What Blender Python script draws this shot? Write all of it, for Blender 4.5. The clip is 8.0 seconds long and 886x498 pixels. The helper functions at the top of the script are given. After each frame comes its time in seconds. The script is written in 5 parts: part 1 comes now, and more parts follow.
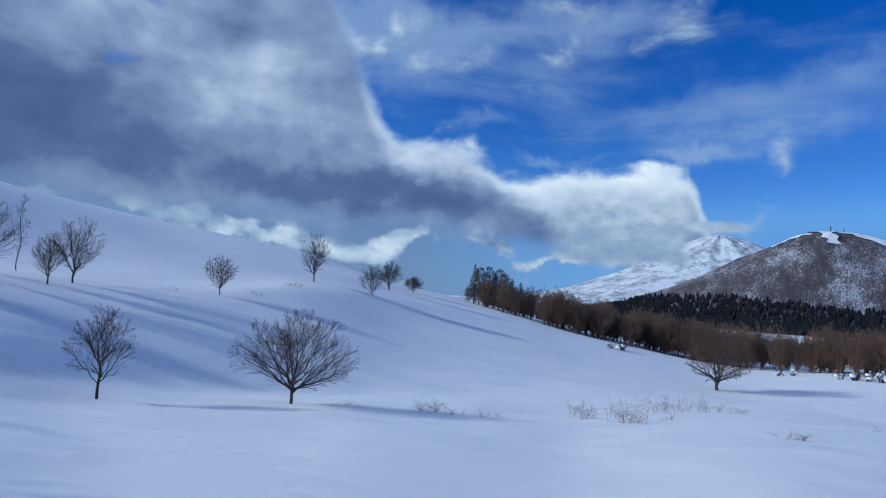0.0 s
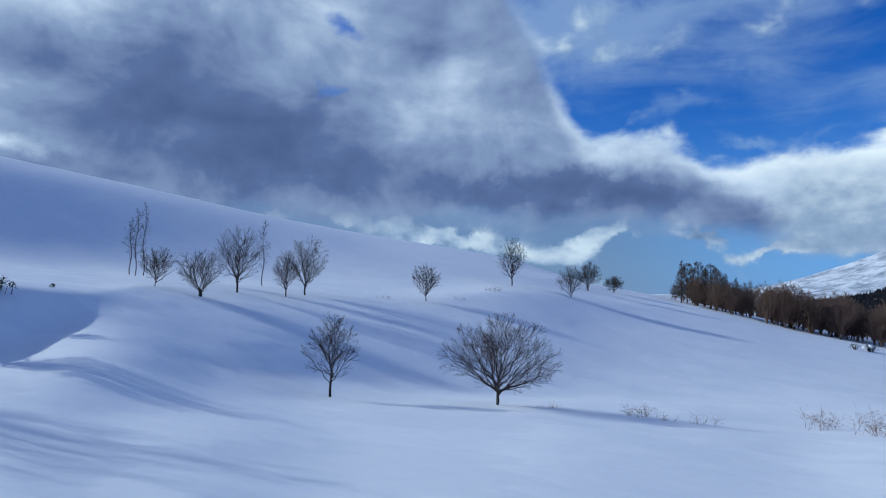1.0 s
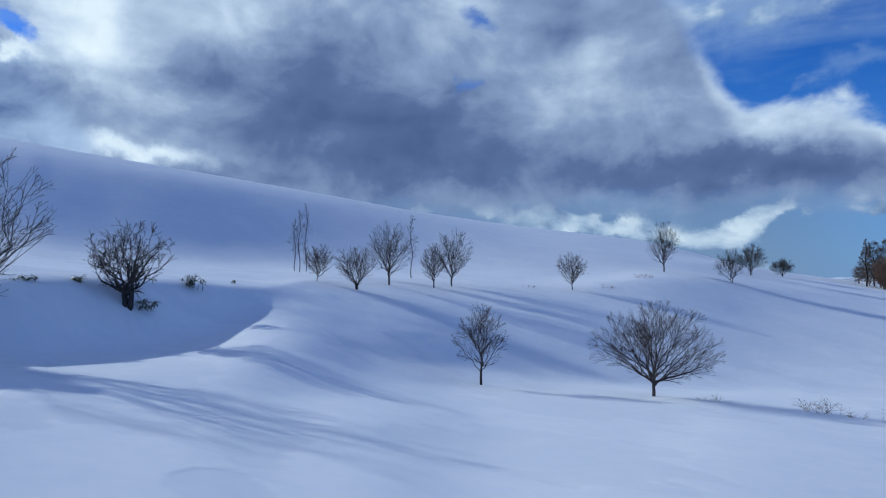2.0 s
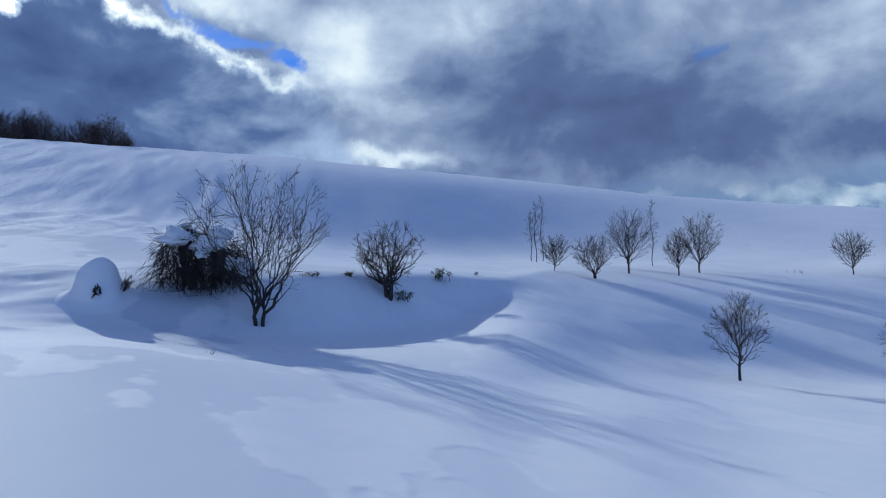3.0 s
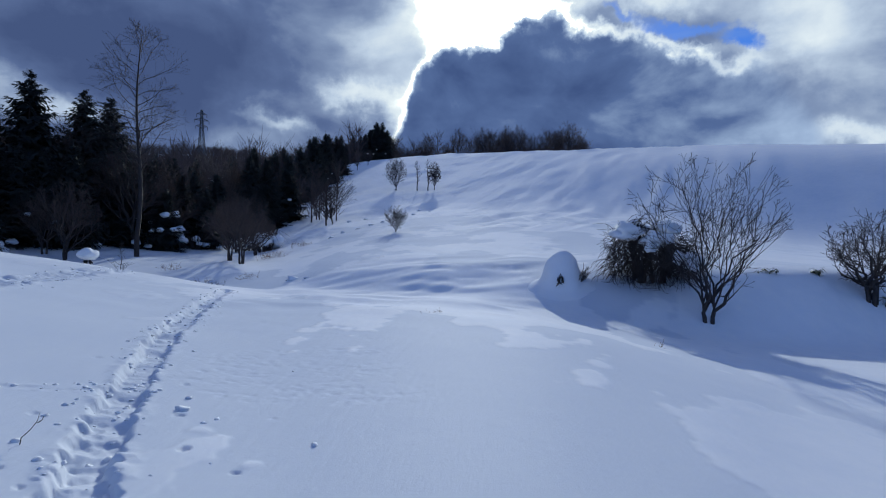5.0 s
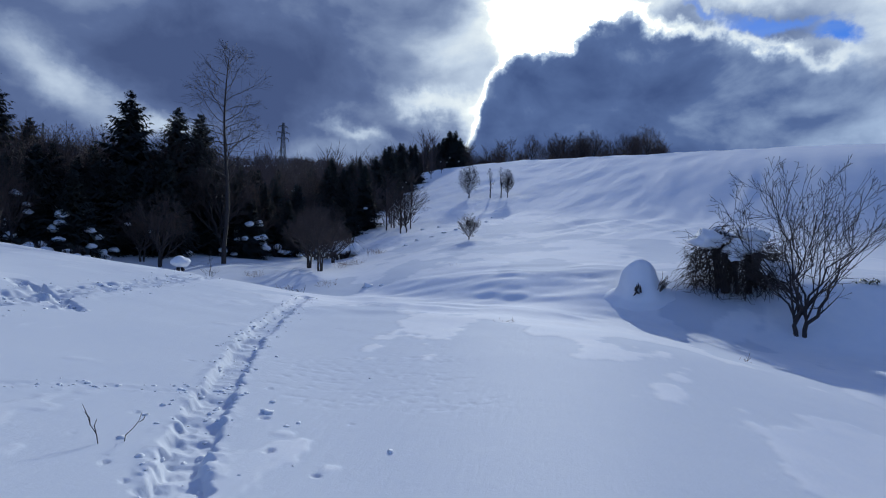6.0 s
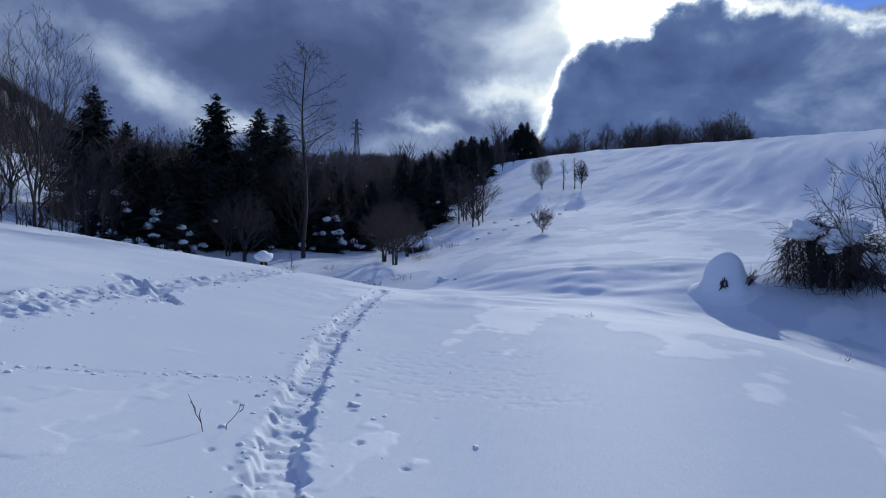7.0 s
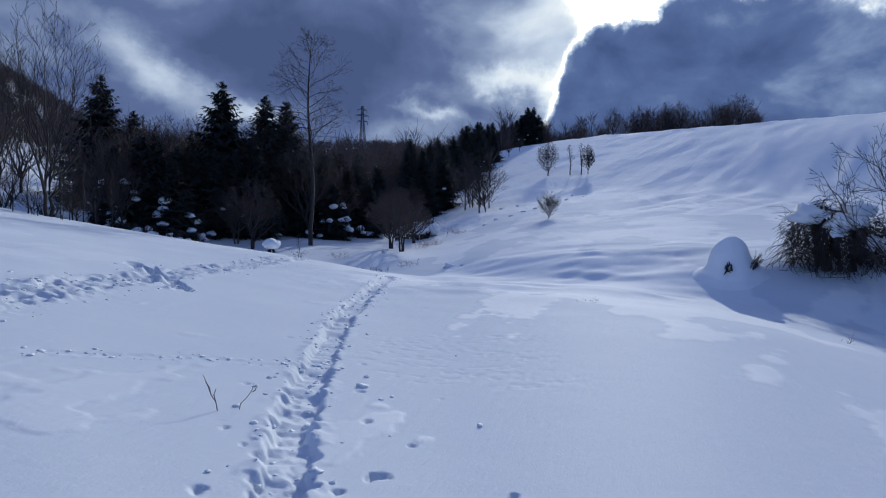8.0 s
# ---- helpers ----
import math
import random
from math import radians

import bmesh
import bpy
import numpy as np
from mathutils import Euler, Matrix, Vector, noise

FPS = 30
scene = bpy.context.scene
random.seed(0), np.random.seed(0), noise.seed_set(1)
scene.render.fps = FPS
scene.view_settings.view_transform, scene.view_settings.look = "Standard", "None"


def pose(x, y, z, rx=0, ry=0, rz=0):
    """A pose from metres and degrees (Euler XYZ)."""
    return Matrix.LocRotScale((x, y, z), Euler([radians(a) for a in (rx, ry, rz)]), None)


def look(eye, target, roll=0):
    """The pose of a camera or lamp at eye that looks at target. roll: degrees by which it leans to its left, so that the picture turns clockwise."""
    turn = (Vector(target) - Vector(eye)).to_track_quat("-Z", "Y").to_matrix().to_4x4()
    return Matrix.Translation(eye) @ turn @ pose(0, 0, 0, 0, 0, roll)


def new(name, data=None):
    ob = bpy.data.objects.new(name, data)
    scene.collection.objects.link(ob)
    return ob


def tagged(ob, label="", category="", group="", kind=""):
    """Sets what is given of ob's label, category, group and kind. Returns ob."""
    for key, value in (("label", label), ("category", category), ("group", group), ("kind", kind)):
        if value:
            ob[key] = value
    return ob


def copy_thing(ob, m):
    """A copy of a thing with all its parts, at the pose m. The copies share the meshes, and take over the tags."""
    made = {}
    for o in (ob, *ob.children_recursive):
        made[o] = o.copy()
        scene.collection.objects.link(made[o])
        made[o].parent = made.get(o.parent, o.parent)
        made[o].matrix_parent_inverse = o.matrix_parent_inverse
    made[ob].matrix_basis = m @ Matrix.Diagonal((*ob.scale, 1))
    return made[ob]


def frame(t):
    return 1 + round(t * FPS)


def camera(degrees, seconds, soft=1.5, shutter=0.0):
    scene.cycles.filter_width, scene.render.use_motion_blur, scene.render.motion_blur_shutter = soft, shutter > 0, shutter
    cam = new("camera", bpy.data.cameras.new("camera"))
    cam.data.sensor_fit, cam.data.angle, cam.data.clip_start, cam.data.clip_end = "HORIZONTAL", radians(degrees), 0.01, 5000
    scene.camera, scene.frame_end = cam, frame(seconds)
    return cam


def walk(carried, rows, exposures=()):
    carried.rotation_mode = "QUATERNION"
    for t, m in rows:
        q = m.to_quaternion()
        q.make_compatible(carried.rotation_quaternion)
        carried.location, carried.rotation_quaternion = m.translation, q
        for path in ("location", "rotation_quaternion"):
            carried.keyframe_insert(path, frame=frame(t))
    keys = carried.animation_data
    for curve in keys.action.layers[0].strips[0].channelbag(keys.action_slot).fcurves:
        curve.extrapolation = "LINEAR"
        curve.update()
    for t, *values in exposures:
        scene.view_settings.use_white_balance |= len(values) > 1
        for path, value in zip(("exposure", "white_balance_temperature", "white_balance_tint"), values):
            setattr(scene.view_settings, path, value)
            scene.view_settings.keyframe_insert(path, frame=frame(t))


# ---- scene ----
cam = camera(72.12, 8.0, soft=1.1)
# seconds, place, yaw, pitch, roll of the hand-held camera
PATH = [
    (0, -0.054, 0.315, 1.569, -0.00, 3.79, -3.60),
    (0.5, -0.059, 0.243, 1.590, 13.49, 2.95, -2.10),
    (1, -0.059, 0.161, 1.594, 18.43, 3.20, -1.41),
    (1.2, -0.074, 0.126, 1.598, 20.28, 2.85, -1.05),
    (2.3, -0.111, 0.033, 1.564, 38.00, 1.92, 0.61),
    (2.5, -0.109, 0.016, 1.570, 42.53, 1.74, 1.05),
    (3, -0.149, -0.019, 1.571, 53.77, 1.50, 1.72),
    (3.5, -0.098, -0.040, 1.583, 67.68, 2.73, 2.39),
    (4, -0.069, -0.064, 1.590, 75.87, 2.48, 1.56),
    (4.5, -0.045, -0.067, 1.562, 84.56, 1.55, 0.86),
    (5, 0.009, -0.085, 1.583, 94.16, 1.67, 0.29),
    (5.2, 0.013, -0.082, 1.582, 96.78, 2.05, 0.29),
    (6.3, 0.092, -0.080, 1.628, 103.39, 2.09, 0.15),
    (6.5, 0.098, -0.097, 1.628, 105.76, 1.89, 0.30),
    (7, 0.107, -0.174, 1.654, 107.76, 1.71, 0.21),
    (7.5, 0.149, -0.162, 1.652, 106.63, 0.77, -0.08),
    (8, 0.240, -0.107, 1.640, 108.41, 0.45, 0.57),
]
walk(cam, [(t, pose(x, y, z, 90 + p, r, w)) for t, x, y, z, w, p, r in PATH],
     exposures=[(0.0, -0.06, 5660, -2), (1.2, 0.0, 5720, -3), (2.5, 0.0, 5800, -2), (3.5, -0.06, 5900, -1), (4.5, -0.14, 5960, 0), (8.0, -0.06, 6150, 3)])

# ---- world and light ----
SUN_BEARING, SUN_HEIGHT = 92.5, 23.0


def bearing(a, r=1.0):
    """x, y at r metres in the direction a degrees left of north (+y)."""
    return -math.sin(radians(a)) * r, math.cos(radians(a)) * r


world = bpy.data.worlds.new("winter_sky")
scene.world = world
world.use_nodes = True
wn, wl = world.node_tree.nodes, world.node_tree.links
wn.clear()


def wire(tree, socket, value):
    if isinstance(value, bpy.types.NodeSocket):
        tree.links.new(value, socket)
    else:
        socket.default_value = value


def calc(tree, op, a, b=0.0, c=0.0, clamp=False):
    n = tree.nodes.new("ShaderNodeMath")
    n.operation, n.use_clamp = op, clamp
    for i, value in enumerate((a, b, c)):
        wire(tree, n.inputs[i], value)
    return n.outputs[0]


def blend(tree, factor, a, b):
    n = tree.nodes.new("ShaderNodeMix")
    n.data_type = "RGBA"
    wire(tree, n.inputs[0], factor)
    wire(tree, n.inputs[6], a)
    wire(tree, n.inputs[7], b)
    return n.outputs[2]


def ramp(tree, value, lo, hi):
    n = tree.nodes.new("ShaderNodeMapRange")
    n.interpolation_type = "SMOOTHSTEP"
    wire(tree, n.inputs[0], value)
    n.inputs[1].default_value, n.inputs[2].default_value = lo, hi
    return n.outputs[0]


def noise_of(tree, vector, scale, detail=6.0, rough=0.55, warp=0.0):
    n = tree.nodes.new("ShaderNodeTexNoise")
    wire(tree, n.inputs["Vector"], vector)
    n.inputs["Scale"].default_value, n.inputs["Detail"].default_value = scale, detail
    n.inputs["Roughness"].default_value, n.inputs["Distortion"].default_value = rough, warp
    return n.outputs[0]


def colours(tree, value, stops):
    n = tree.nodes.new("ShaderNodeValToRGB")
    wire(tree, n.inputs[0], value)
    e = n.color_ramp.elements
    while len(e) < len(stops):
        e.new(0.5)
    for item, (at, col) in zip(e, stops):
        item.position, item.color = at, (*col, 1)
    return n.outputs[0]


def build_sky():
    t = world.node_tree
    sky = t.nodes.new("ShaderNodeTexSky")
    sky.sky_type, sky.sun_disc = "NISHITA", False
    sky.sun_elevation, sky.sun_rotation = radians(SUN_HEIGHT), radians(-SUN_BEARING)
    sky.altitude, sky.air_density, sky.dust_density, sky.ozone_density = 600, 0.9, 0.15, 3.0
    hue = t.nodes.new("ShaderNodeHueSaturation")
    hue.inputs["Saturation"].default_value, hue.inputs["Value"].default_value = 1.35, 0.125
    hue.inputs["Hue"].default_value = 0.524
    t.links.new(sky.outputs[0], hue.inputs["Color"])
    coord = t.nodes.new("ShaderNodeTexCoord").outputs["Generated"]
    sep = t.nodes.new("ShaderNodeSeparateXYZ")
    t.links.new(coord, sep.inputs[0])
    sx, sy, sz = sep.outputs

    def mapped(scale, shift=(0, 0, 0)):
        m = t.nodes.new("ShaderNodeMapping")
        m.inputs["Scale"].default_value, m.inputs["Location"].default_value = scale, shift
        t.links.new(coord, m.inputs["Vector"])
        return m.outputs[0]

    # clouds flatten towards the skyline; the same heaps looked up a little towards the sun give their lit sides
    flat, sunward = mapped((1, 1, 1.6)), mapped((1, 1, 1.6), (-0.026, -0.002, 0.030))
    big, fine = noise_of(t, flat, 3.2, 9, 0.52, 0.25), noise_of(t, flat, 9.0, 8, 0.55, 0.15)
    heap, heap2 = noise_of(t, flat, 7.0, 6, 0.5, 0.35), noise_of(t, sunward, 7.0, 6, 0.5, 0.35)
    relief = calc(t, "SUBTRACT", heap, heap2)
    streak = noise_of(t, mapped((1.0, 1.0, 4.5)), 4.0, 7, 0.58, 0.5)
    wob1, wob2 = noise_of(t, flat, 5.0, 7, 0.58), noise_of(t, coord, 7.3, 7, 0.58)
    az = calc(t, "MULTIPLY", calc(t, "ARCTAN2", calc(t, "MULTIPLY", sx, -1.0), sy), 57.2958)
    el = calc(t, "MULTIPLY", calc(t, "ARCSINE", sz), 57.2958)
    az0, el0 = az, el
    az = calc(t, "ADD", az, calc(t, "MULTIPLY_ADD", wob1, 14.0, -7.0))
    el = calc(t, "ADD", el, calc(t, "MULTIPLY_ADD", wob2, 9.0, -4.5))

    def puffs(items, total):
        """bearing, height, half width, half height, lean, weight"""
        for a, e, wide, high, lean, amount in items:
            da, de = calc(t, "SUBTRACT", az, a), calc(t, "SUBTRACT", el, e)
            u = calc(t, "MULTIPLY", calc(t, "MULTIPLY_ADD", de, lean, da), 1.0 / wide)
            w = calc(t, "MULTIPLY", de, 1.0 / high)
            q = calc(t, "MULTIPLY_ADD", u, u, calc(t, "MULTIPLY", w, w))
            g = calc(t, "EXPONENT", calc(t, "MULTIPLY", q, -1.0))
            total = calc(t, "MULTIPLY_ADD", g, amount, total)
        return total

    def profile(points):
        """A height in degrees that follows the bearing, through (bearing, height)."""
        n = t.nodes.new("ShaderNodeFloatCurve")
        c = n.mapping.curves[0]
        pts = sorted((a / 240 + 0.25, e / 40) for a, e in points)
        while len(c.points) < len(pts):
            c.points.new(0.5, 0.5)
        for p, (a, e) in zip(c.points, pts):
            p.location = (a, e)
        n.mapping.update()
        wire(t, n.inputs["Value"], calc(t, "MULTIPLY_ADD", az0, 1 / 240, 0.25))
        return calc(t, "MULTIPLY", n.outputs[0], 40.0)

    # the main mass: its lumpy upper edge falls away from the sun, its base lies level
    top = profile([(-60, 0), (-30, 0), (-25.5, 1.0), (-23.6, 6.5), (-22.4, 9.5), (-20, 12.2), (-15, 11.6), (-10, 11.0), (-5, 12.0), (-2, 13.4), (4, 14.0), (7, 16.5), (9, 20), (13, 27), (18, 34), (60, 36), (180, 36)])
    base = profile([(-60, 4), (-24, 3.6), (-16, 4.6), (-8, 5.6), (0, 6.4), (15, 6.2), (37, 5.6), (55, 6), (80, 0), (180, 0)])
    lumps = calc(t, "MULTIPLY_ADD", heap, 7.0, calc(t, "MULTIPLY_ADD", fine, 4.5, -5.75))
    edge = calc(t, "ADD", calc(t, "SUBTRACT", top, el0), lumps)
    floor_ = calc(t, "ADD", calc(t, "SUBTRACT", el0, base), calc(t, "MULTIPLY", lumps, 0.7))
    soft_edge = calc(t, "MULTIPLY", edge, calc(t, "MULTIPLY_ADD", ramp(t, el0, 14.0, 21.0), -0.72, 1.0))
    body = calc(t, "MULTIPLY", ramp(t, soft_edge, -0.6, 1.3), ramp(t, floor_, -2.2, 1.2))
    # blue gaps in it
    gaps = puffs([
        (27.8, 22.2, 2.4, 1.4, 0, 0.52), (30.5, 17.6, 1.2, 1.6, 0.5, 0.46), (7.5, 18.5, 2.2, 1.6, 0, 0.5), (72, 20.4, 3.6, 0.9, -2.2, 0.8), (67.6, 18.4, 2.2, 0.9, -1.0, 0.75), (84, 24.2, 1.6, 1.0, 0, 0.7),
        (78, 21.8, 2.0, 0.6, -2.0, 0.6), (112, 7.5, 4, 1.0, 0, 0.3)], 0.0)
    gaps = calc(t, "MULTIPLY_ADD", fine, 0.5, calc(t, "ADD", gaps, -0.25))
    up = ramp(t, sz, 0.46, 0.75)
    north = ramp(t, calc(t, "MULTIPLY_ADD", sx, 0.85, calc(t, "MULTIPLY", sy, 0.1)), 0.6, 0.95)
    gaps = calc(t, "MULTIPLY_ADD", calc(t, "MAXIMUM", up, north), calc(t, "MULTIPLY", big, 0.5), gaps)
    body = calc(t, "MULTIPLY", body, ramp(t, gaps, 0.72, 0.20))
    # thin high veil over the blue
    veil = puffs([(-27, 16.5, 15, 2.3, 0, 0.55), (-12, 24, 16, 2.6, 0, 0.62), (-8, 19.5, 6, 2.0, 0.6, 0.45), (-33, 19, 8, 1.8, 0, 0.35), (6, 22.5, 7, 3.5, 0, 0.6), (-2, 15.6, 3.0, 1.0, 0, 0.4), (-9, 12.6, 4, 0.5, 0, 0.5), (-22, 13.4, 5, 0.8, 0, 0.75),
                  (70, 21, 12, 4, 0, 0.35), (12, 22, 8, 4, 0, 0.4), (-25, 25, 8, 1.5, 0, -0.4)], calc(t, "MULTIPLY_ADD", streak, 1.0, -0.42))
    veil = calc(t, "MULTIPLY", ramp(t, veil, 0.08, 0.90), 0.64)
    # small heaps along the skyline, below the base
    row = puffs([(34, 6.0, 4, 1.0, 0, 0.5), (26, 6.9, 3.2, 1.1, 0, 0.62), (21.6, 4.6, 3.0, 1.0, 0, 0.62), (15.5, 4.3, 3.5, 0.9, 0, 0.55), (4.5, 4.2, 3.0, 0.8, 0, 0.5), (-3.7, 5.0, 1.8, 0.7, 0, 0.5), (-12, 4.0, 6, 0.6, 0, 0.5), (9, 3.2, 4, 0.7, 0, 0.4), (-19, 5, 4, 2, 0, 0.6)],
                calc(t, "MULTIPLY_ADD", heap, 1.3, -0.78))
    row_alpha = ramp(t, row, -0.02, 0.22)
    haze = calc(t, "MULTIPLY", ramp(t, el0, 9.5, 5.5), 0.93)

    # thick dark bellies and bright heads
    light = puffs([
        (18, 17.5, 5.0, 4.0, 0.5, 0.27), (13, 14, 4.5, 3.5, 0, 0.10), (31, 22, 6, 3, 0, 0.16), (2.5, 11.6, 4.5, 1.8, 0, 0.22), (-12, 9.6, 7, 2.2, 0, 0.30), (-19, 10, 3.5, 3, 0, 0.26),
        (62.5, 19.6, 4.5, 3.0, 0, 0.40), (59, 16, 4, 3.5, -0.4, 0.26), (66.5, 12.4, 2.6, 1.5, 0, 0.44), (58, 10.2, 5, 0.9, 0.9, 0.42), (53, 21, 5, 3, 0, 0.22), (46, 23.5, 10, 2, 0, 0.14), (73.5, 17.8, 4, 0.8, -1.6, 0.40),
        (76, 23.5, 7, 1.6, -1.0, 0.50), (89.5, 25.0, 6.5, 4.0, 0, 1.7), (94, 21.5, 3.6, 2.6, 0, 1.0), (98.5, 15.0, 2.4, 2.2, 0.6, 0.62), (103.5, 16.2, 3.4, 1.1, -2.0, 0.42), (110, 13.2, 3.5, 0.9, -3.0, 0.34), (101, 20, 4.0, 3.5, 0, 0.36),
        (133.5, 15.5, 4.0, 3.0, -1.2, 0.34), (127, 12.2, 5, 1.3, 0, 0.40), (140, 10, 9, 5, 0, -0.16), (112, 11.6, 5, 1.0, 0, 0.12), (109, 20, 4, 5, 0.5, 0.10),
        (44, 15.5, 7, 4.5, 0, -0.19), (14, 20, 6, 3, 0, -0.06), (35, 12.2, 8, 3.5, 0, -0.20), (27, 9.8, 7, 1.8, 0.6, -0.16), (37, 12, 6, 4, 0, -0.08), (28, 14, 4, 3, 0.6, -0.04), (-8, 6.4, 5, 1.3, 0, -0.14), (12, 8.4, 9, 1.6, 0.6, -0.20), (1, 8.2, 7, 1.6, 0, -0.22), (49, 9.5, 8, 2.0, 0, -0.06),
        (122, 15, 18, 9, 0, -0.12), (118, 17.5, 8.5, 5.5, 0.6, -0.30), (138, 20.5, 8, 3, 0, -0.12), (126, 18.5, 5, 3, 0, -0.22), (104.5, 12.5, 4, 1.3, 0, -0.18), (143, 9, 7, 3, 0, -0.10)],
        calc(t, "MULTIPLY_ADD", big, 0.18, 0.30))
    light = calc(t, "MULTIPLY_ADD", relief, 0.55, calc(t, "MULTIPLY_ADD", fine, 0.12, calc(t, "ADD", light, -0.06)))
    rim = calc(t, "MULTIPLY", ramp(t, edge, 3.0, 0.2), ramp(t, az0, 20.0, 5.0))
    light = calc(t, "MULTIPLY_ADD", rim, 0.26, light)
    # the unseen sky overhead and behind is brightened to lift the snow's shade
    light = calc(t, "MULTIPLY_ADD", calc(t, "MAXIMUM", ramp(t, sz, 0.46, 0.80), ramp(t, calc(t, "MULTIPLY_ADD", sy, -0.6, calc(t, "MULTIPLY", sx, 0.8)), 0.45, 0.9)), 0.10, light)
    # the domed bank of cloud before the sun, with its silver lining
    crown = profile([(-60, 0), (55, 0), (58.5, 4), (61.5, 9.0), (63.5, 13.2), (66, 15.6), (69.5, 16.6), (73, 17.6), (76.5, 19.4), (81, 21.0), (85.5, 22.0), (88, 20.8), (91, 19.5), (94.2, 19.7), (96.2, 18.0), (97.2, 15.0), (98.5, 12.0), (101, 8), (106, 5), (112, 0), (180, 0)])
    billow = calc(t, "ABSOLUTE", calc(t, "MULTIPLY_ADD", noise_of(t, coord, 10.0, 5, 0.55), 2.0, -1.0))
    ragged = noise_of(t, coord, 13.0, 6, 0.6)
    depth = calc(t, "SUBTRACT", crown, el0)
    depth = calc(t, "MULTIPLY_ADD", billow, -4.2, calc(t, "MULTIPLY_ADD", ragged, 3.4, calc(t, "ADD", depth, -0.8)))
    depth = calc(t, "MULTIPLY", depth, calc(t, "MULTIPLY_ADD", ramp(t, az0, 61.0, 70.0), 0.7, 0.3))
    bank = ramp(t, depth, -0.35, 1.1)
    lining = calc(t, "MULTIPLY", ramp(t, depth, -1.3, -0.1), calc(t, "SUBTRACT", 1.0, bank))
    near_sun = calc(t, "EXPONENT", calc(t, "MULTIPLY", calc(t, "POWER", calc(t, "MULTIPLY", calc(t, "SUBTRACT", az0, 87.0), 1 / 14.0), 2.0), -1.0))
    light = calc(t, "MULTIPLY_ADD", lining, calc(t, "MULTIPLY_ADD", near_sun, 0.40, calc(t, "MULTIPLY", ramp(t, az0, 65.0, 68.0), 0.34)), light)
    belly = calc(t, "MULTIPLY_ADD", fine, 0.30, calc(t, "MULTIPLY_ADD", relief, 0.8, calc(t, "MULTIPLY_ADD", ramp(t, depth, 3.5, 0.2), 0.10, -0.02)))
    belly = calc(t, "MULTIPLY_ADD", ramp(t, el0, 12.0, 7.0), 0.10, calc(t, "MULTIPLY_ADD", ramp(t, az0, 84.0, 66.0), 0.22, calc(t, "ADD", belly, 0.03)))
    light = calc(t, "ADD", calc(t, "MULTIPLY", light, calc(t, "SUBTRACT", 1.0, bank)), calc(t, "MULTIPLY", belly, bank))
    # includes a thin unseen cloud layer overhead, added as fill light
    body = calc(t, "MAXIMUM", calc(t, "MAXIMUM", body, bank), calc(t, "MULTIPLY", ramp(t, sz, 0.46, 0.62), 0.28))
    cloud = colours(t, light, [(0.0, (0.072, 0.100, 0.222)), (0.25, (0.120, 0.160, 0.315)), (0.45, (0.275, 0.330, 0.50)), (0.7, (0.61, 0.665, 0.80)), (1.0, (1.0, 1.0, 1.0))])
    cloud = blend(t, calc(t, "MULTIPLY", bank, 0.92), cloud, colours(t, light, [(0.0, (0.056, 0.088, 0.222)), (0.25, (0.108, 0.158, 0.335)), (0.6, (0.45, 0.54, 0.75))]))
    glow = calc(t, "MULTIPLY_ADD", calc(t, "SUBTRACT", light, 1.0, clamp=True), 5.0, 1.0)
    lit = t.nodes.new("ShaderNodeVectorMath")
    lit.operation = "SCALE"
    t.links.new(cloud, lit.inputs[0])
    t.links.new(glow, lit.inputs["Scale"])
    sheet = blend(t, veil, hue.outputs[0], (0.34, 0.44, 0.65, 1))
    sheet = blend(t, haze, sheet, blend(t, ramp(t, az0, -16.0, 8.0), (0.155, 0.33, 0.68, 1), (0.16, 0.235, 0.41, 1)))
    heaps = colours(t, calc(t, "MULTIPLY_ADD", relief, 2.2, calc(t, "MULTIPLY_ADD", row, 0.6, 0.30)), [(0.1, (0.17, 0.24, 0.40)), (0.45, (0.36, 0.44, 0.60)), (0.8, (0.66, 0.71, 0.80))])
    sheet = blend(t, row_alpha, sheet, heaps)
    back = t.nodes.new("ShaderNodeBackground")
    t.links.new(blend(t, body, sheet, lit.outputs[0]), back.inputs[0])
    out = t.nodes.new("ShaderNodeOutputWorld")
    t.links.new(back.outputs[0], out.inputs[0])


build_sky()

sun = new("sun", bpy.data.lights.new("sun", "SUN"))
sun.data.energy, sun.data.angle, sun.data.color = 2.85, radians(1.0), (1.0, 0.965, 0.92)
sx, sy = bearing(SUN_BEARING, 100)
sun.matrix_world = look((sx, sy, 100 * math.tan(radians(SUN_HEIGHT))), (0, 0, 0))

# ---- materials ----


def material(name):
    m = bpy.data.materials.new(name)
    m.use_nodes = True
    return m, m.node_tree, m.node_tree.nodes["Principled BSDF"]


def bump(tree, shader, height, strength, distance):
    n = tree.nodes.new("ShaderNodeBump")
    n.inputs["Strength"].default_value, n.inputs["Distance"].default_value = strength, distance
    wire(tree, n.inputs["Height"], height)
    tree.links.new(n.outputs[0], shader.inputs["Normal"])


def place_of(tree, scale=(1, 1, 1), turn=0.0):
    c = tree.nodes.new("ShaderNodeTexCoord")
    m = tree.nodes.new("ShaderNodeMapping")
    if turn:
        spin = tree.nodes.new("ShaderNodeMapping")
        spin.inputs["Rotation"].default_value = (0, 0, radians(turn))
        tree.links.new(c.outputs["Object"], spin.inputs[0])
        tree.links.new(spin.outputs[0], m.inputs[0])
    else:
        tree.links.new(c.outputs["Object"], m.inputs[0])
    m.inputs["Scale"].default_value = scale
    return m.outputs[0]


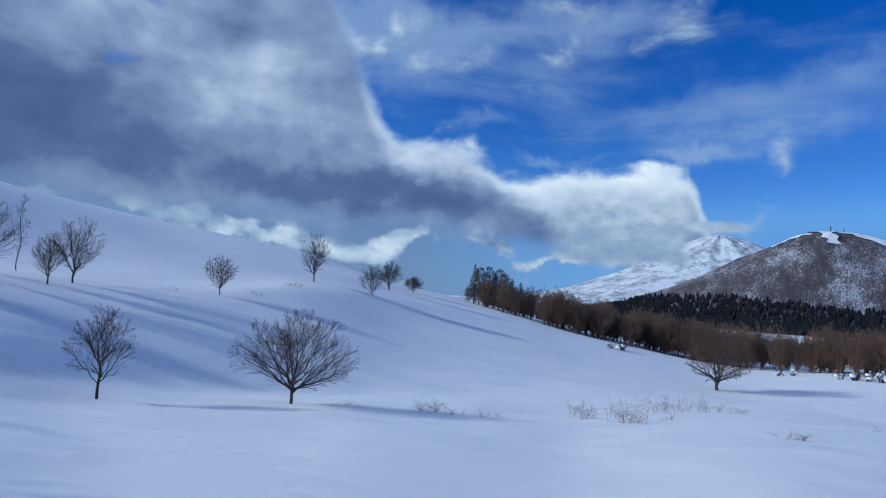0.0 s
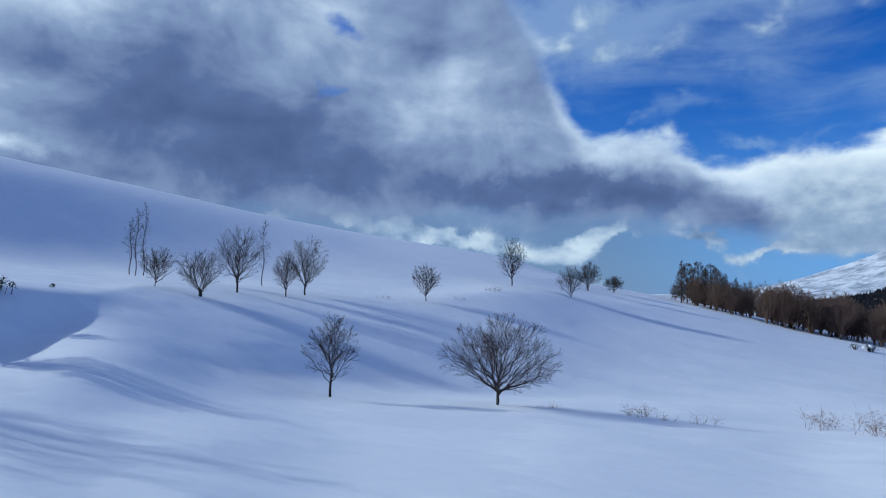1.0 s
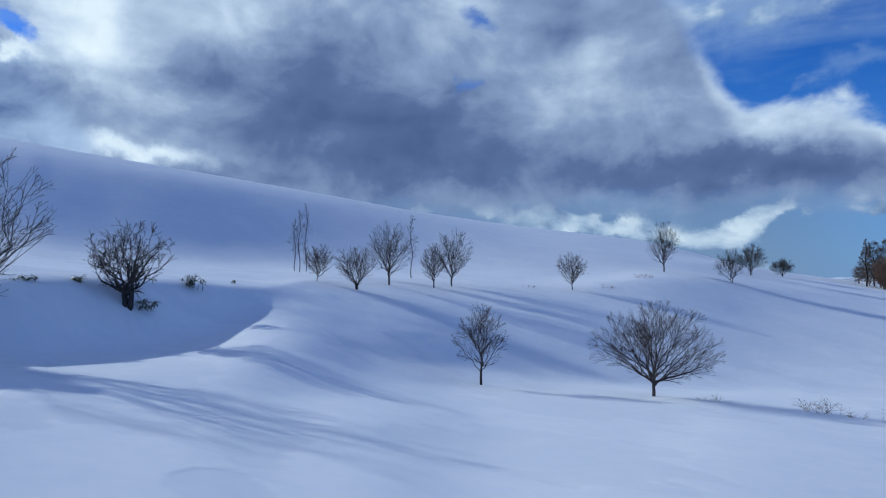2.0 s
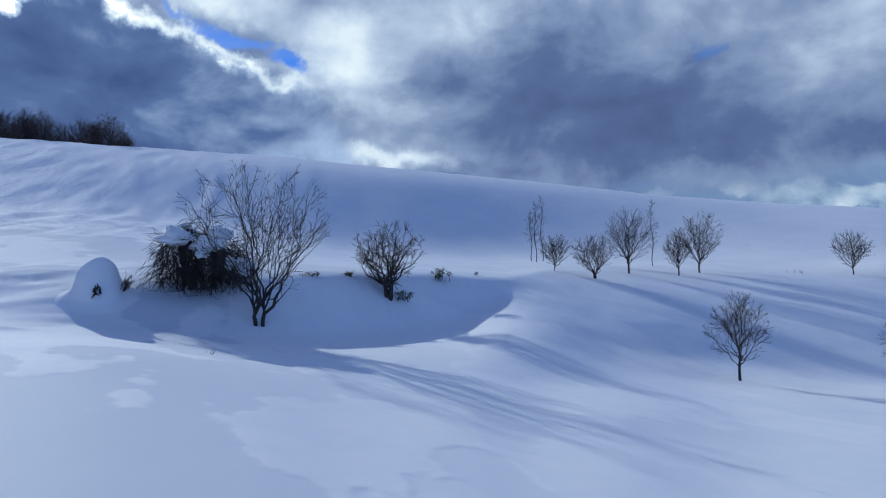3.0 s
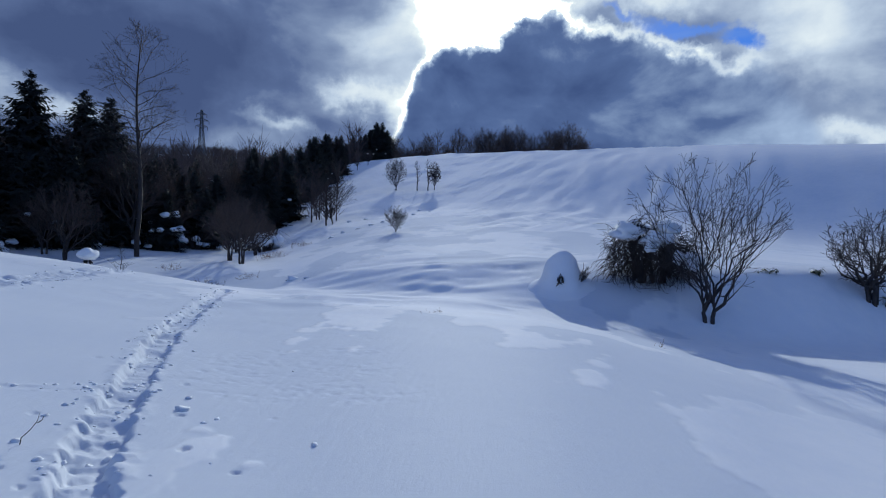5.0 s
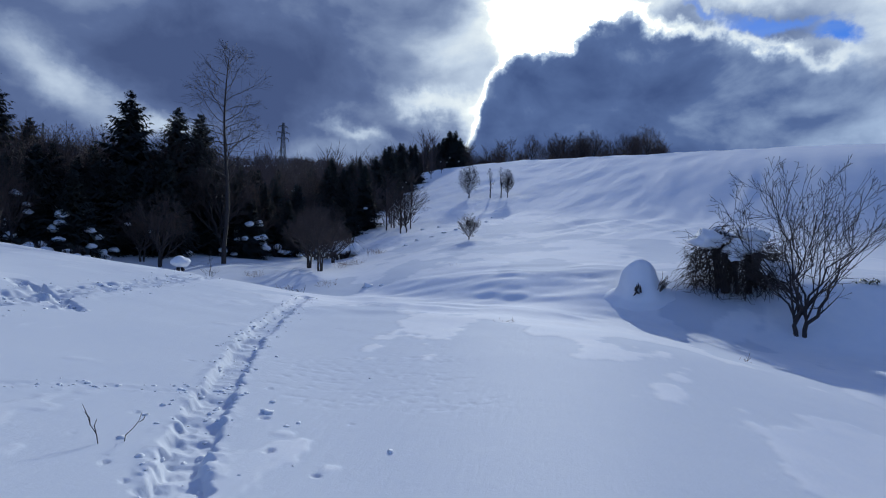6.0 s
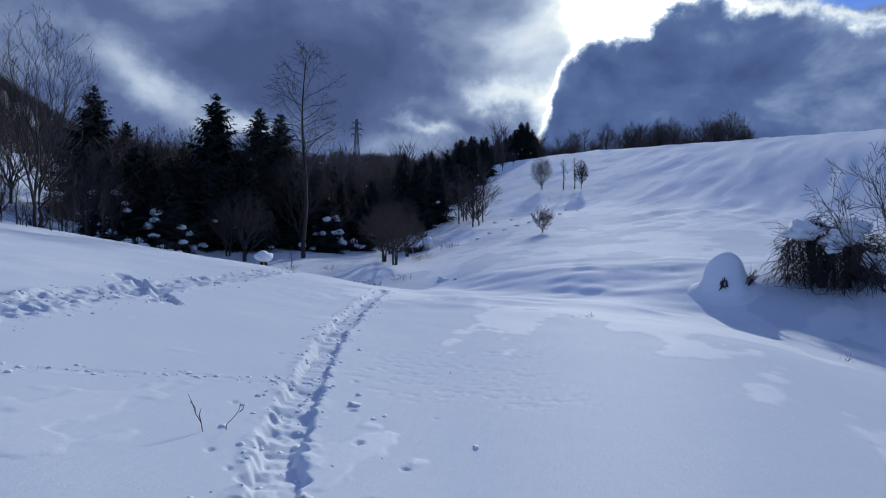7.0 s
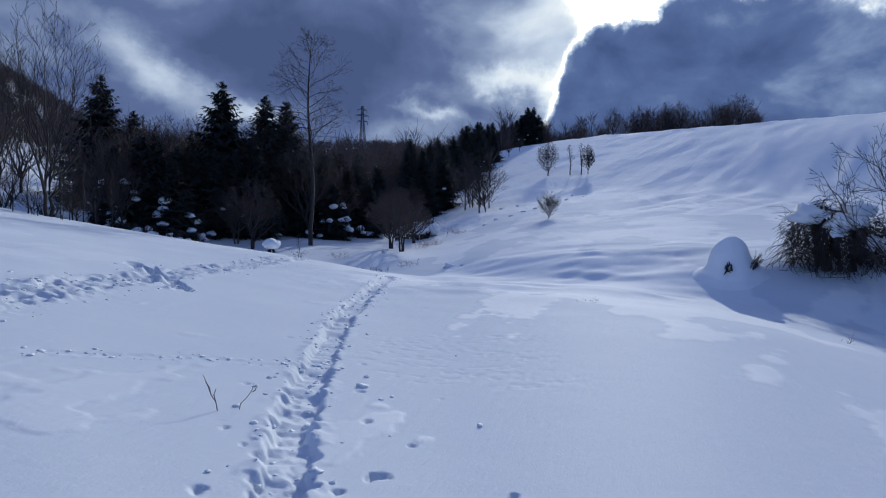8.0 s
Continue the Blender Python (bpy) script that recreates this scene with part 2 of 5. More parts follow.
def make_snow(name, ground=False):
    m, t, s = material(name)
    t.nodes.remove(s)
    soft, gloss, mix = t.nodes.new("ShaderNodeBsdfDiffuse"), t.nodes.new("ShaderNodeBsdfGlossy"), t.nodes.new("ShaderNodeMixShader")
    soft.inputs["Roughness"].default_value, gloss.inputs["Roughness"].default_value, mix.inputs[0].default_value = 0.0, 0.74, 0.095
    t.links.new(soft.outputs[0], mix.inputs[1])
    t.links.new(gloss.outputs[0], mix.inputs[2])
    t.links.new(mix.outputs[0], t.nodes["Material Output"].inputs[0])
    at = place_of(t)
    grain, lumps, mottle = noise_of(t, at, 45.0, 5, 0.75), noise_of(t, at, 2.2, 7, 0.62), noise_of(t, at, 0.35, 4, 0.6)
    base = colours(t, calc(t, "MULTIPLY_ADD", mottle, 0.5, calc(t, "MULTIPLY", lumps, 0.5)), [(0.35, (0.79, 0.82, 0.87)), (0.65, (0.88, 0.89, 0.91))])
    n = t.nodes.new("ShaderNodeBump")
    if ground:
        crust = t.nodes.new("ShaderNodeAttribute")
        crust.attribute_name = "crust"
        # darker tone for the crust patches and for most snow past bearing 114
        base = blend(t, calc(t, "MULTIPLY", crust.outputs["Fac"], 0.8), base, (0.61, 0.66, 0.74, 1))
        streak = noise_of(t, place_of(t, (1.2, 5.0, 2.0)), 1.5, 7, 0.62)
        wind = t.nodes.new("ShaderNodeAttribute")
        wind.attribute_name = "wind"
        blown = noise_of(t, place_of(t, (0.09, 0.55, 0.3), 19.3), 1.0, 6, 0.6, 0.4)
        height = calc(t, "MULTIPLY_ADD", streak, 0.3, calc(t, "MULTIPLY_ADD", grain, 0.15, calc(t, "MULTIPLY", lumps, 0.5)))
        height = calc(t, "MULTIPLY_ADD", calc(t, "MULTIPLY", blown, wind.outputs["Fac"]), 18.0, height)
        n.inputs["Strength"].default_value, n.inputs["Distance"].default_value = 0.38, 0.04
    else:
        height = calc(t, "MULTIPLY_ADD", grain, 0.2, lumps)
        n.inputs["Strength"].default_value, n.inputs["Distance"].default_value = 0.4, 0.03
    wire(t, n.inputs["Height"], height)
    t.links.new(n.outputs[0], soft.inputs["Normal"])
    t.links.new(n.outputs[0], gloss.inputs["Normal"])
    t.links.new(base, soft.inputs["Color"])
    return m


def make_bark(name, dark, pale, rough=0.85):
    m, t, s = material(name)
    at = place_of(t, (9, 9, 2.5))
    info = t.nodes.new("ShaderNodeObjectInfo")
    n = noise_of(t, at, 2.0, 6, 0.65)
    n = calc(t, "MULTIPLY_ADD", info.outputs["Random"], 0.2, calc(t, "ADD", n, -0.1))
    t.links.new(colours(t, n, [(0.3, dark), (0.72, pale)]), s.inputs["Base Color"])
    s.inputs["Roughness"].default_value = rough
    bump(t, s, noise_of(t, at, 6.0, 4, 0.6), 0.5, 0.02)
    return m


def make_leaf(name, dark, pale, rough=0.6):
    m, t, s = material(name)
    geo = t.nodes.new("ShaderNodeNewGeometry")
    info = t.nodes.new("ShaderNodeObjectInfo")
    n = calc(t, "MULTIPLY_ADD", info.outputs["Random"], 0.4, calc(t, "MULTIPLY", geo.outputs["Random Per Island"], 0.6))
    t.links.new(colours(t, n, [(0.1, dark), (0.9, pale)]), s.inputs["Base Color"])
    s.inputs["Roughness"].default_value = rough
    return m


def make_hill(name):
    """Bare woods on snow, seen from afar: trunks as fine upright streaks."""
    m, t, s = material(name)
    fine, broad = noise_of(t, place_of(t, (0.30, 0.08, 0.05)), 1.0, 5, 0.75), noise_of(t, place_of(t, (0.007, 0.004, 0.004)), 1.0, 4, 0.6)
    gully = noise_of(t, place_of(t, (0.045, 0.012, 0.009)), 1.0, 3, 0.6)
    n = calc(t, "MULTIPLY_ADD", broad, 0.7, calc(t, "MULTIPLY_ADD", gully, 0.4, calc(t, "ADD", fine, -0.55)))
    t.links.new(colours(t, n, [(0.38, (0.055, 0.046, 0.052)), (0.53, (0.12, 0.11, 0.125)), (0.66, (0.46, 0.48, 0.54))]), s.inputs["Base Color"])
    s.inputs["Roughness"].default_value = 0.95
    bump(t, s, fine, 0.6, 6.0)
    return m


def make_peak(name):
    m, t, s = material(name)
    a, b = noise_of(t, place_of(t, (0.012, 0.012, 0.004)), 1.0, 7, 0.65, 0.4), noise_of(t, place_of(t, (0.04, 0.04, 0.02)), 1.0, 5, 0.7)
    n = calc(t, "MULTIPLY_ADD", b, 0.4, calc(t, "ADD", a, -0.2))
    # distance haze and blue shade are put into the pale low-contrast rock tone
    t.links.new(colours(t, n, [(0.36, (0.28, 0.32, 0.40)), (0.56, (0.78, 0.82, 0.88))]), s.inputs["Base Color"])
    s.inputs["Roughness"].default_value = 0.8
    bump(t, s, a, 0.8, 25.0)
    return m


def make_plain(name, col, rough=0.7, metal=0.0):
    m, t, s = material(name)
    n = noise_of(t, place_of(t), 5.0, 5, 0.6)
    t.links.new(colours(t, n, [(0.3, tuple(c * 0.75 for c in col)), (0.7, tuple(min(1, c * 1.2) for c in col))]), s.inputs["Base Color"])
    s.inputs["Roughness"].default_value, s.inputs["Metallic"].default_value = rough, metal
    return m


SNOW, SNOW_LOAD = make_snow("wind_packed_snow", True), make_snow("fresh_snow")
BARK = make_bark("grey_bark", (0.020, 0.016, 0.016), (0.060, 0.047, 0.043))
TWIG = make_bark("brown_twigs", (0.040, 0.029, 0.026), (0.115, 0.080, 0.068))
FINE_TWIG = make_bark("dark_brown_twigs", (0.026, 0.018, 0.016), (0.075, 0.050, 0.042))
VINE = make_bark("dark_vines", (0.012, 0.009, 0.008), (0.040, 0.029, 0.025))
WOOD_TWIG = make_bark("russet_twigs", (0.085, 0.052, 0.038), (0.20, 0.125, 0.088))
DRY = make_bark("dry_stalks", (0.15, 0.095, 0.075), (0.30, 0.20, 0.16))
NEEDLE = make_leaf("spruce_needles", (0.012, 0.018, 0.019), (0.032, 0.042, 0.038), 0.8)
# needle colour with the cloud shadow over the plantation painted in
SHADED_NEEDLE = make_leaf("cloud_shaded_conifers", (0.003, 0.005, 0.010), (0.006, 0.008, 0.014), 0.95)
LEAF = make_leaf("evergreen_leaves", (0.030, 0.045, 0.018), (0.11, 0.12, 0.045), 0.45)
LARCH = make_bark("larch_twigs", (0.050, 0.036, 0.030), (0.12, 0.085, 0.065))
HILL, PEAK = make_hill("wooded_hillside"), make_peak("hazed_snowy_rock")
STEEL, CONCRETE = make_plain("galvanised_steel", (0.09, 0.095, 0.105), 0.6, 0.3), make_plain("dark_cladding", (0.06, 0.06, 0.065))

# ---- land: one sheet of snow, from the footprints to the skyline ----
# bearing, distance, height of the forms that the ground runs through, set to fit the camera's view
CREST = [(-60, 24, -2.20), (-36, 25, -2.36), (-25, 25, -2.63), (-12, 25, -3.35), (0, 24, -3.09), (13, 23, -2.82), (21.6, 23.3, -2.74), (28.5, 22, -2.42), (34, 18, -1.70), (40, 14.5, -1.10), (52, 10.8, -0.52), (64, 9.8, -0.20), (72, 9.8, 0.10), (85, 10.5, 0.46), (96, 12.5, 0.64), (103, 15, 0.71), (108, 18, 0.81), (114, 22, 0.93), (122, 27, 1.48), (130, 30, 2.18), (139, 33, 3.21), (145, 34, 3.98), (165, 36, 5.38)]
FOOT = [(-60, 60, -5.24), (-36, 66, -4.17), (-25, 64, -5.47), (-12, 66, -3.71), (-4, 70, -1.58), (2, 66, -0.24), (8, 58, 0.69), (12, 55, 1.17), (20, 46, 0.15), (31, 44, 0.52), (37, 41.5, 0.66), (45, 39, 1.33), (47, 27, 0.68), (50, 25.5, 0.78), (54, 23.8, 0.96), (60, 21.5, 1.15), (65, 19.6, 1.20), (72, 18.3, 1.23), (77, 18.6, 1.26), (81, 19, 1.28), (86, 19.6, 1.34), (90, 20.2, 1.40), (96, 21, 1.45), (102, 22.6, 1.42), (107, 24.5, 1.32), (110, 27, 1.16), (114, 33, 1.66), (120, 38, 2.13), (130, 42, 3.21), (139, 46, 4.66), (145, 48, 5.80), (165, 50, 7.74)]
TOE = [(-60, 85, -6.14), (-36, 86, -4.87), (-25, 84, -6.34), (-12, 86, -3.51), (-4, 90, -0.76), (2, 80, 0.48), (8, 68, 1.48), (12, 62, 1.92), (18, 56, 1.11), (25, 57, 1.60), (33, 60, 2.26), (42, 59, 2.56), (56, 58, 3.10), (69, 62, 4.72), (76, 71, 7.56), (84, 75, 8.95), (99, 75, 9.15), (105, 62, 6.15), (112, 52, 3.05), (120, 55, 3.91), (130, 58, 5.66), (145, 62, 8.12), (165, 64, 10.59)]
BROW = [(-60, 110, -7.25), (-36, 110, -6.09), (-25, 110, -7.64), (-12, 105, -3.90), (-4, 104, -0.49), (2, 90, 0.97), (8, 76, 2.20), (12, 72, 2.86), (18, 68, 3.50), (25, 70, 4.78), (33, 74, 7.40), (42, 77, 10.08), (56, 78, 12.54), (69, 86, 15.45), (76, 97, 17.66), (84, 112, 19.94), (96, 113, 19.90), (102, 106, 17.06), (107, 88, 11.47), (112, 80, 7.76), (120, 78, 7.33), (130, 80, 9.30), (145, 84, 12.21), (165, 86, 15.22)]
RIDGE = [(-60, 150, -10.21), (-36, 150, -8.89), (-25, 150, -9.94), (-12, 140, -5.49), (-4, 120, -0.60), (1.3, 104, 1.06), (7.7, 95, 3.09), (12, 95, 4.09), (18.4, 96, 6.30), (24.6, 99, 8.09), (33, 106, 11.53), (41.7, 114, 15.29), (52, 124, 19.80), (56, 127, 21.26), (69, 140, 26.66), (82, 150, 29.81), (93, 152, 30.18), (102, 148, 27.16), (108, 132, 20.62), (120, 130, 18.02), (130, 130, 19.41), (145, 130, 22.19), (165, 130, 24.52)]
HOLLOW = [(-60, 40, -3.80), (-25, 42, -4.30), (0, 34, -4.00), (13, 30, -3.80), (21, 28, -3.25), (28, 27, -2.62), (34, 23.5, -1.85), (40, 20.5, -1.22), (47, 24.73, 0.28), (50, 23.36, -0.18), (54, 21.07, -0.37), (60, 18.83, -0.33), (65, 17.13, -0.22), (72, 16.08, -0.05), (77, 16.42, 0.14), (81, 16.64, 0.33), (86, 17.27, 0.58), (90, 17.54, 0.69), (96, 18.24, 0.82), (102, 20.19, 0.91), (107, 22.56, 0.91), (110, 21.5, 0.90), (114, 26, 0.75), (122, 31, 1.15), (130, 35, 1.80), (145, 40, 3.90), (165, 42, 5.20)]


def smooth_line(xs, ys, x):
    """A monotone cubic through (xs, ys), held flat outside."""
    xs, ys, x = np.asarray(xs, float), np.asarray(ys, float), np.clip(x, xs[0], xs[-1])
    h, d = np.diff(xs), np.diff(ys) / np.diff(xs)
    m = np.zeros(len(xs))
    w1, w2 = 2 * h[1:] + h[:-1], h[1:] + 2 * h[:-1]
    same = d[1:] * d[:-1] > 0
    with np.errstate(divide="ignore", invalid="ignore"):
        m[1:-1] = np.where(same, (w1 + w2) / (w1 / d[:-1] + w2 / d[1:]), 0)
    m[0], m[-1] = d[0], d[-1]
    i = np.clip(np.searchsorted(xs, x) - 1, 0, len(xs) - 2)
    u = (x - xs[i]) / h[i]
    return ys[i] * (1 + 2 * u) * (1 - u) ** 2 + m[i] * h[i] * u * (1 - u) ** 2 + ys[i + 1] * u * u * (3 - 2 * u) + m[i + 1] * h[i] * u * u * (u - 1)


def lattice(ix, iy, seed):
    n = (ix.astype(np.int64) * 374761393 + iy.astype(np.int64) * 668265263 + seed * 974634541) & 0xFFFFFFFF
    n = ((n ^ (n >> 13)) * 1274126177) & 0xFFFFFFFF
    return ((n ^ (n >> 16)) & 0xFFFF) / 65535.0


def drift(x, y, size, seed, octaves=4, gain=0.5):
    """Smooth noise, 0 to 1, with features of that size in metres."""
    x, y = np.asarray(x, float) / size, np.asarray(y, float) / size
    total, amp, norm = 0.0, 1.0, 0.0
    for o in range(octaves):
        fx, fy = np.floor(x), np.floor(y)
        u, v = x - fx, y - fy
        u, v = u * u * u * (u * (u * 6 - 15) + 10), v * v * v * (v * (v * 6 - 15) + 10)
        a, b = lattice(fx, fy, seed + o), lattice(fx + 1, fy, seed + o)
        c, d = lattice(fx, fy + 1, seed + o), lattice(fx + 1, fy + 1, seed + o)
        total = total + amp * ((a * (1 - u) + b * u) * (1 - v) + (c * (1 - u) + d * u) * v)
        norm, amp, x, y = norm + amp, amp * gain, x * 2.03 + 17.1, y * 2.03 + 5.7
    return total / norm


def step(x, lo, hi):
    u = np.clip((x - lo) / (hi - lo), 0, 1)
    return u * u * (3 - 2 * u)


SOFTNESS = (0, 0.09, 0.05, 0.042, 0.09, 0.09, 0.09, 0.09, 0.09, 0.09, 0.09, 0.09)  # how far each form is rounded


def run_of(R, Z, r):
    """Straight slopes from ring to ring (distances R, heights Z), rounded where they meet."""
    s = np.diff(Z, axis=0) / np.diff(R, axis=0)
    z = s[0] * r
    for k in range(1, len(R) - 1):
        x, e = r - R[k], SOFTNESS[k] * R[k]
        z = z + (s[k] - s[k - 1]) * 0.5 * (x + np.sqrt(x * x + e * e) + R[k] - np.sqrt(R[k] * R[k] + e * e))
    return z


def build_rings():
    """Distances and heights of the rings for every quarter of a degree."""
    grid = np.arange(-80, 186, 0.25)
    kernel = np.exp(-0.5 * (np.arange(-60, 61) * 0.25 / 2.6) ** 2)
    kernel /= kernel.sum()

    def soft(b, d):
        line = np.interp(np.clip(np.arange(-95, 200.9, 0.25), -60, 165), b, d)
        return np.convolve(line, kernel, "same")[60:60 + len(grid)]

    rings = [(np.zeros_like(grid), np.zeros_like(grid))]
    for table in (CREST, HOLLOW, FOOT, TOE, BROW, RIDGE):
        b, d, h = zip(*table)
        rings.append((soft(b, d), soft(b, h)))
    dr, hr = rings[-1]
    west, east = step(grid, 102, 112), step(grid, 15, -5)
    rings.append((dr * 1.25, hr + (1 - east) * (1 - west) * 2.5 + west * 3 - east * 3))
    rings.append((np.full_like(grid, 420.0), (1 - west) * (1 - east) * (hr + 2) + west * 62 + step(grid, 134, 148) * 42 - east * 22))
    rings.append((np.full_like(grid, 660.0), (1 - west) * (1 - east) * (hr - 8) + west * 112 + step(grid, 134, 148) * 60 - east * 26))
    rings.append((np.full_like(grid, 1500.0), west * 60 - 40.0))
    rings.append((np.full_like(grid, 6000.0), np.full_like(grid, -45.0)))
    R, Z = np.stack([k[0] for k in rings]), np.stack([k[1] for k in rings])
    goal, Z = Z.copy(), Z.copy()
    for _ in range(6):  # so that the rounded slopes still pass through the forms
        for k in range(1, len(R) - 1):
            Z[k] += 0.8 * (goal[k] - run_of(R, Z, R[k]))
    return grid, R, Z


GRID, RING_R, RING_Z = build_rings()


def land(x, y, detail=True):
    """The height of the snow."""
    x, y = np.atleast_1d(np.asarray(x, float)), np.atleast_1d(np.asarray(y, float))
    r, a0 = np.hypot(x, y), np.degrees(np.arctan2(-x, y))
    full = (a0 + 60) % 360 - 60
    a, back = np.minimum(full, 165), step(full, 165, 300)  # behind, one flank passes into the other
    R = np.stack([np.interp(a, GRID, k) * (1 - back) + np.interp(-60, GRID, k) * back for k in RING_R])
    Z = np.stack([np.interp(a, GRID, k) * (1 - back) + np.interp(-60, GRID, k) * back for k in RING_Z])
    z = run_of(R, Z, r)
    if not detail:
        return z
    su0, sv0 = y * 0.55 - x * 0.1, x
    near, far = step(r, 3, 14), step(r, 26, 60)
    z = z + near * 0.30 * (drift(x, y, 7.0, 3) - 0.5) * (1 - 0.5 * far)
    # wind ridges on the open slope run across it
    u, v = -x * 0.945 + y * 0.33, x * 0.33 + y * 0.945
    z = z + far * step(r, 400, 200) * (0.15 + 0.85 * step(a0, 60, 85)) * (0.8 * (drift(u / 8.0, v, 1.7, 11, 5, 0.56) - 0.5) + 0.45 * (drift(u / 4.0, v, 4.0, 13, 4) - 0.5) + 0.4 * (drift(x, y, 22.0, 15, 3) - 0.5))
    z = z + step(r, 150, 400) * 14.0 * (drift(x, y, 160.0, 21) - 0.5)
    # folds along the bank
    fold = step(a0, 80, 90) * step(a0, 118, 106) * step(r, 13.5, 16) * step(r, 27, 21)
    z = z + fold * (0.45 * (drift(su0, sv0, 2.0, 61, 3) - 0.5))
    # edges of wind slab and small scours underfoot
    slab = drift(x * 0.8 + y * 0.3, y * 1.2 - x * 0.2, 3.8, 31, 6, 0.55)
    z = z + step(r, 60, 30) * 0.008 * step(slab, 0.488, 0.502)
    su, sv = -x * 0.42 + y * 0.9, x * 0.9 + y * 0.42
    scour, flake = drift(su / 1.7, sv, 0.16, 41, 3), drift(su / 2.2, sv, 0.07, 43, 2)
    rough = step(drift(x, y, 2.4, 45, 3), 0.44, 0.56) * step(r, 40, 18) * (0.12 + 0.88 * step(a0, 84, 104) * step(a0, 122, 114))
    z = z - rough * (0.005 * step(scour, 0.74, 0.76) + 0.006 * step(flake, 0.70, 0.73))
    return z


def crust_and_tint(x, y):
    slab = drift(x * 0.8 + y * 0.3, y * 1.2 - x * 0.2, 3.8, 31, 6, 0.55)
    # patches of crust; past bearing 114 the snow between them is tinted darker too
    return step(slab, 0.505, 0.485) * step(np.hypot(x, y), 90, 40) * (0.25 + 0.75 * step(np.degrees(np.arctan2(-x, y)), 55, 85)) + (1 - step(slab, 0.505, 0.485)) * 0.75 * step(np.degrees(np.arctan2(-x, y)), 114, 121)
# ---- end of land ----


TRAILS = []  # filled below: centre line, half width, depth, roughness


def trodden(x, y, z):
    for line, half, deep, rough in TRAILS:
        pts = np.array(line, float)
        best = np.full(x.shape, 1e9)
        along = np.zeros(x.shape)
        total = 0.0
        for p, q in zip(pts[:-1], pts[1:]):
            e = q - p
            n = math.hypot(*e)
            s = np.clip(((x - p[0]) * e[0] + (y - p[1]) * e[1]) / (n * n), 0, 1)
            d = np.hypot(x - p[0] - s * e[0], y - p[1] - s * e[1])
            along = np.where(d < best, total + s * n, along)
            best = np.minimum(best, d)
            total += n
        wob, chips, lumps = drift(x, y, 0.34, 51, 3), drift(x, y, 0.11, 53, 2), drift(x, y, 0.15, 57, 3)
        d = best + (wob - 0.5) * half * 0.7 + (chips - 0.5) * half * 0.45
        tread = drift(along, best * 0.3, 0.42, 59, 2)
        prints = step(np.abs((along / 0.46 + 0.25 * wob) % 1 - 0.5), 0.36, 0.18)
        inside = step(d, half * 1.05, half * 0.72)
        rim = step(d, half * 1.9, half * 1.1) * (1 - inside)
        ends = step(along, 0.0, 0.4)
        blocks = step(lumps, 0.42, 0.52) + 0.6 * step(chips, 0.5, 0.58)
        z = z - ends * inside * (deep * (0.62 + 0.5 * (tread - 0.5) + 0.15 * prints) - rough * 0.55 * blocks) + ends * rim * rough * 0.5 * blocks * step(wob, 0.42, 0.6)
    for px, py, size in DENTS:
        d = np.hypot(x - px, (y - py) * 1.4) / (size * 0.62) + (drift(x, y, 0.06, 71, 3) - 0.5) * 1.6
        z = z - 0.30 * size * step(d, 1.0, 0.3)
    return z

TRAILS.append(([(-1.2, -1.25), (-2.92, -2.19), (-3.98, -2.78), (-5.9, -3.65), (-8.27, -4.66), (-11.6, -5.9), (-17.54, -7.81)], 0.19, 0.12, 0.024))
TRAILS.append(([(-1.0, -5.8), (-5.1, -7.58), (-7.04, -8.46), (-9.86, -9.41), (-13.26, -10.67), (-20.7, -13.03)], 0.38, 0.09, 0.075))
# a short trench in place of an upright chunk and its shadow
TRAILS.append(([(-8.2, -7.6), (-9.1, -8.7), (-10.6, -11.2)], 0.16, 0.16, 0.08))
TRAILS.append(([(-3.63, -5.4), (-4.08, -5.07), (-4.47, -4.79), (-4.89, -4.55), (-5.27, -3.92), (-5.45, -3.7)], 0.08, 0.010, 0.010))
# old prints beside the trail: place, size
DENTS = [(-5.03, -2.72, 0.1), (-4.26, -2.26, 0.1), (-3.35, -1.76, 0.15), (-3.46, -3.03, 0.09), (-3.26, -2.72, 0.08), (-2.56, -2.5, 0.13), (-6.08, -3.2, 0.07), (-6.63, -4.52, 0.08), (-4.51, -3.61, 0.07), (-3.78, -3.56, 0.05), (-5.22, -1.96, 0.05), (-3.98, -1.77, 0.07), (-3.39, -0.88, 0.08), (-8.92, -5.66, 0.07), (-3.02, -2.01, 0.08), (-3.02, -1.86, 0.09)]


def ground_at(x, y):
    return float(land(x, y)[0])


def spot(a, r, sink=0.03):
    """The point on the snow at a bearing and distance."""
    x, y = bearing(a, r)
    return x, y, ground_at(x, y) - sink


def mesh_object(name, verts, faces, mat, smooth=True):
    me = bpy.data.meshes.new(name)
    me.from_pydata(verts, [], faces)
    me.materials.append(mat)
    if smooth:
        me.polygons.foreach_set("use_smooth", [True] * len(me.polygons))
    me.update()
    return new(name, me)


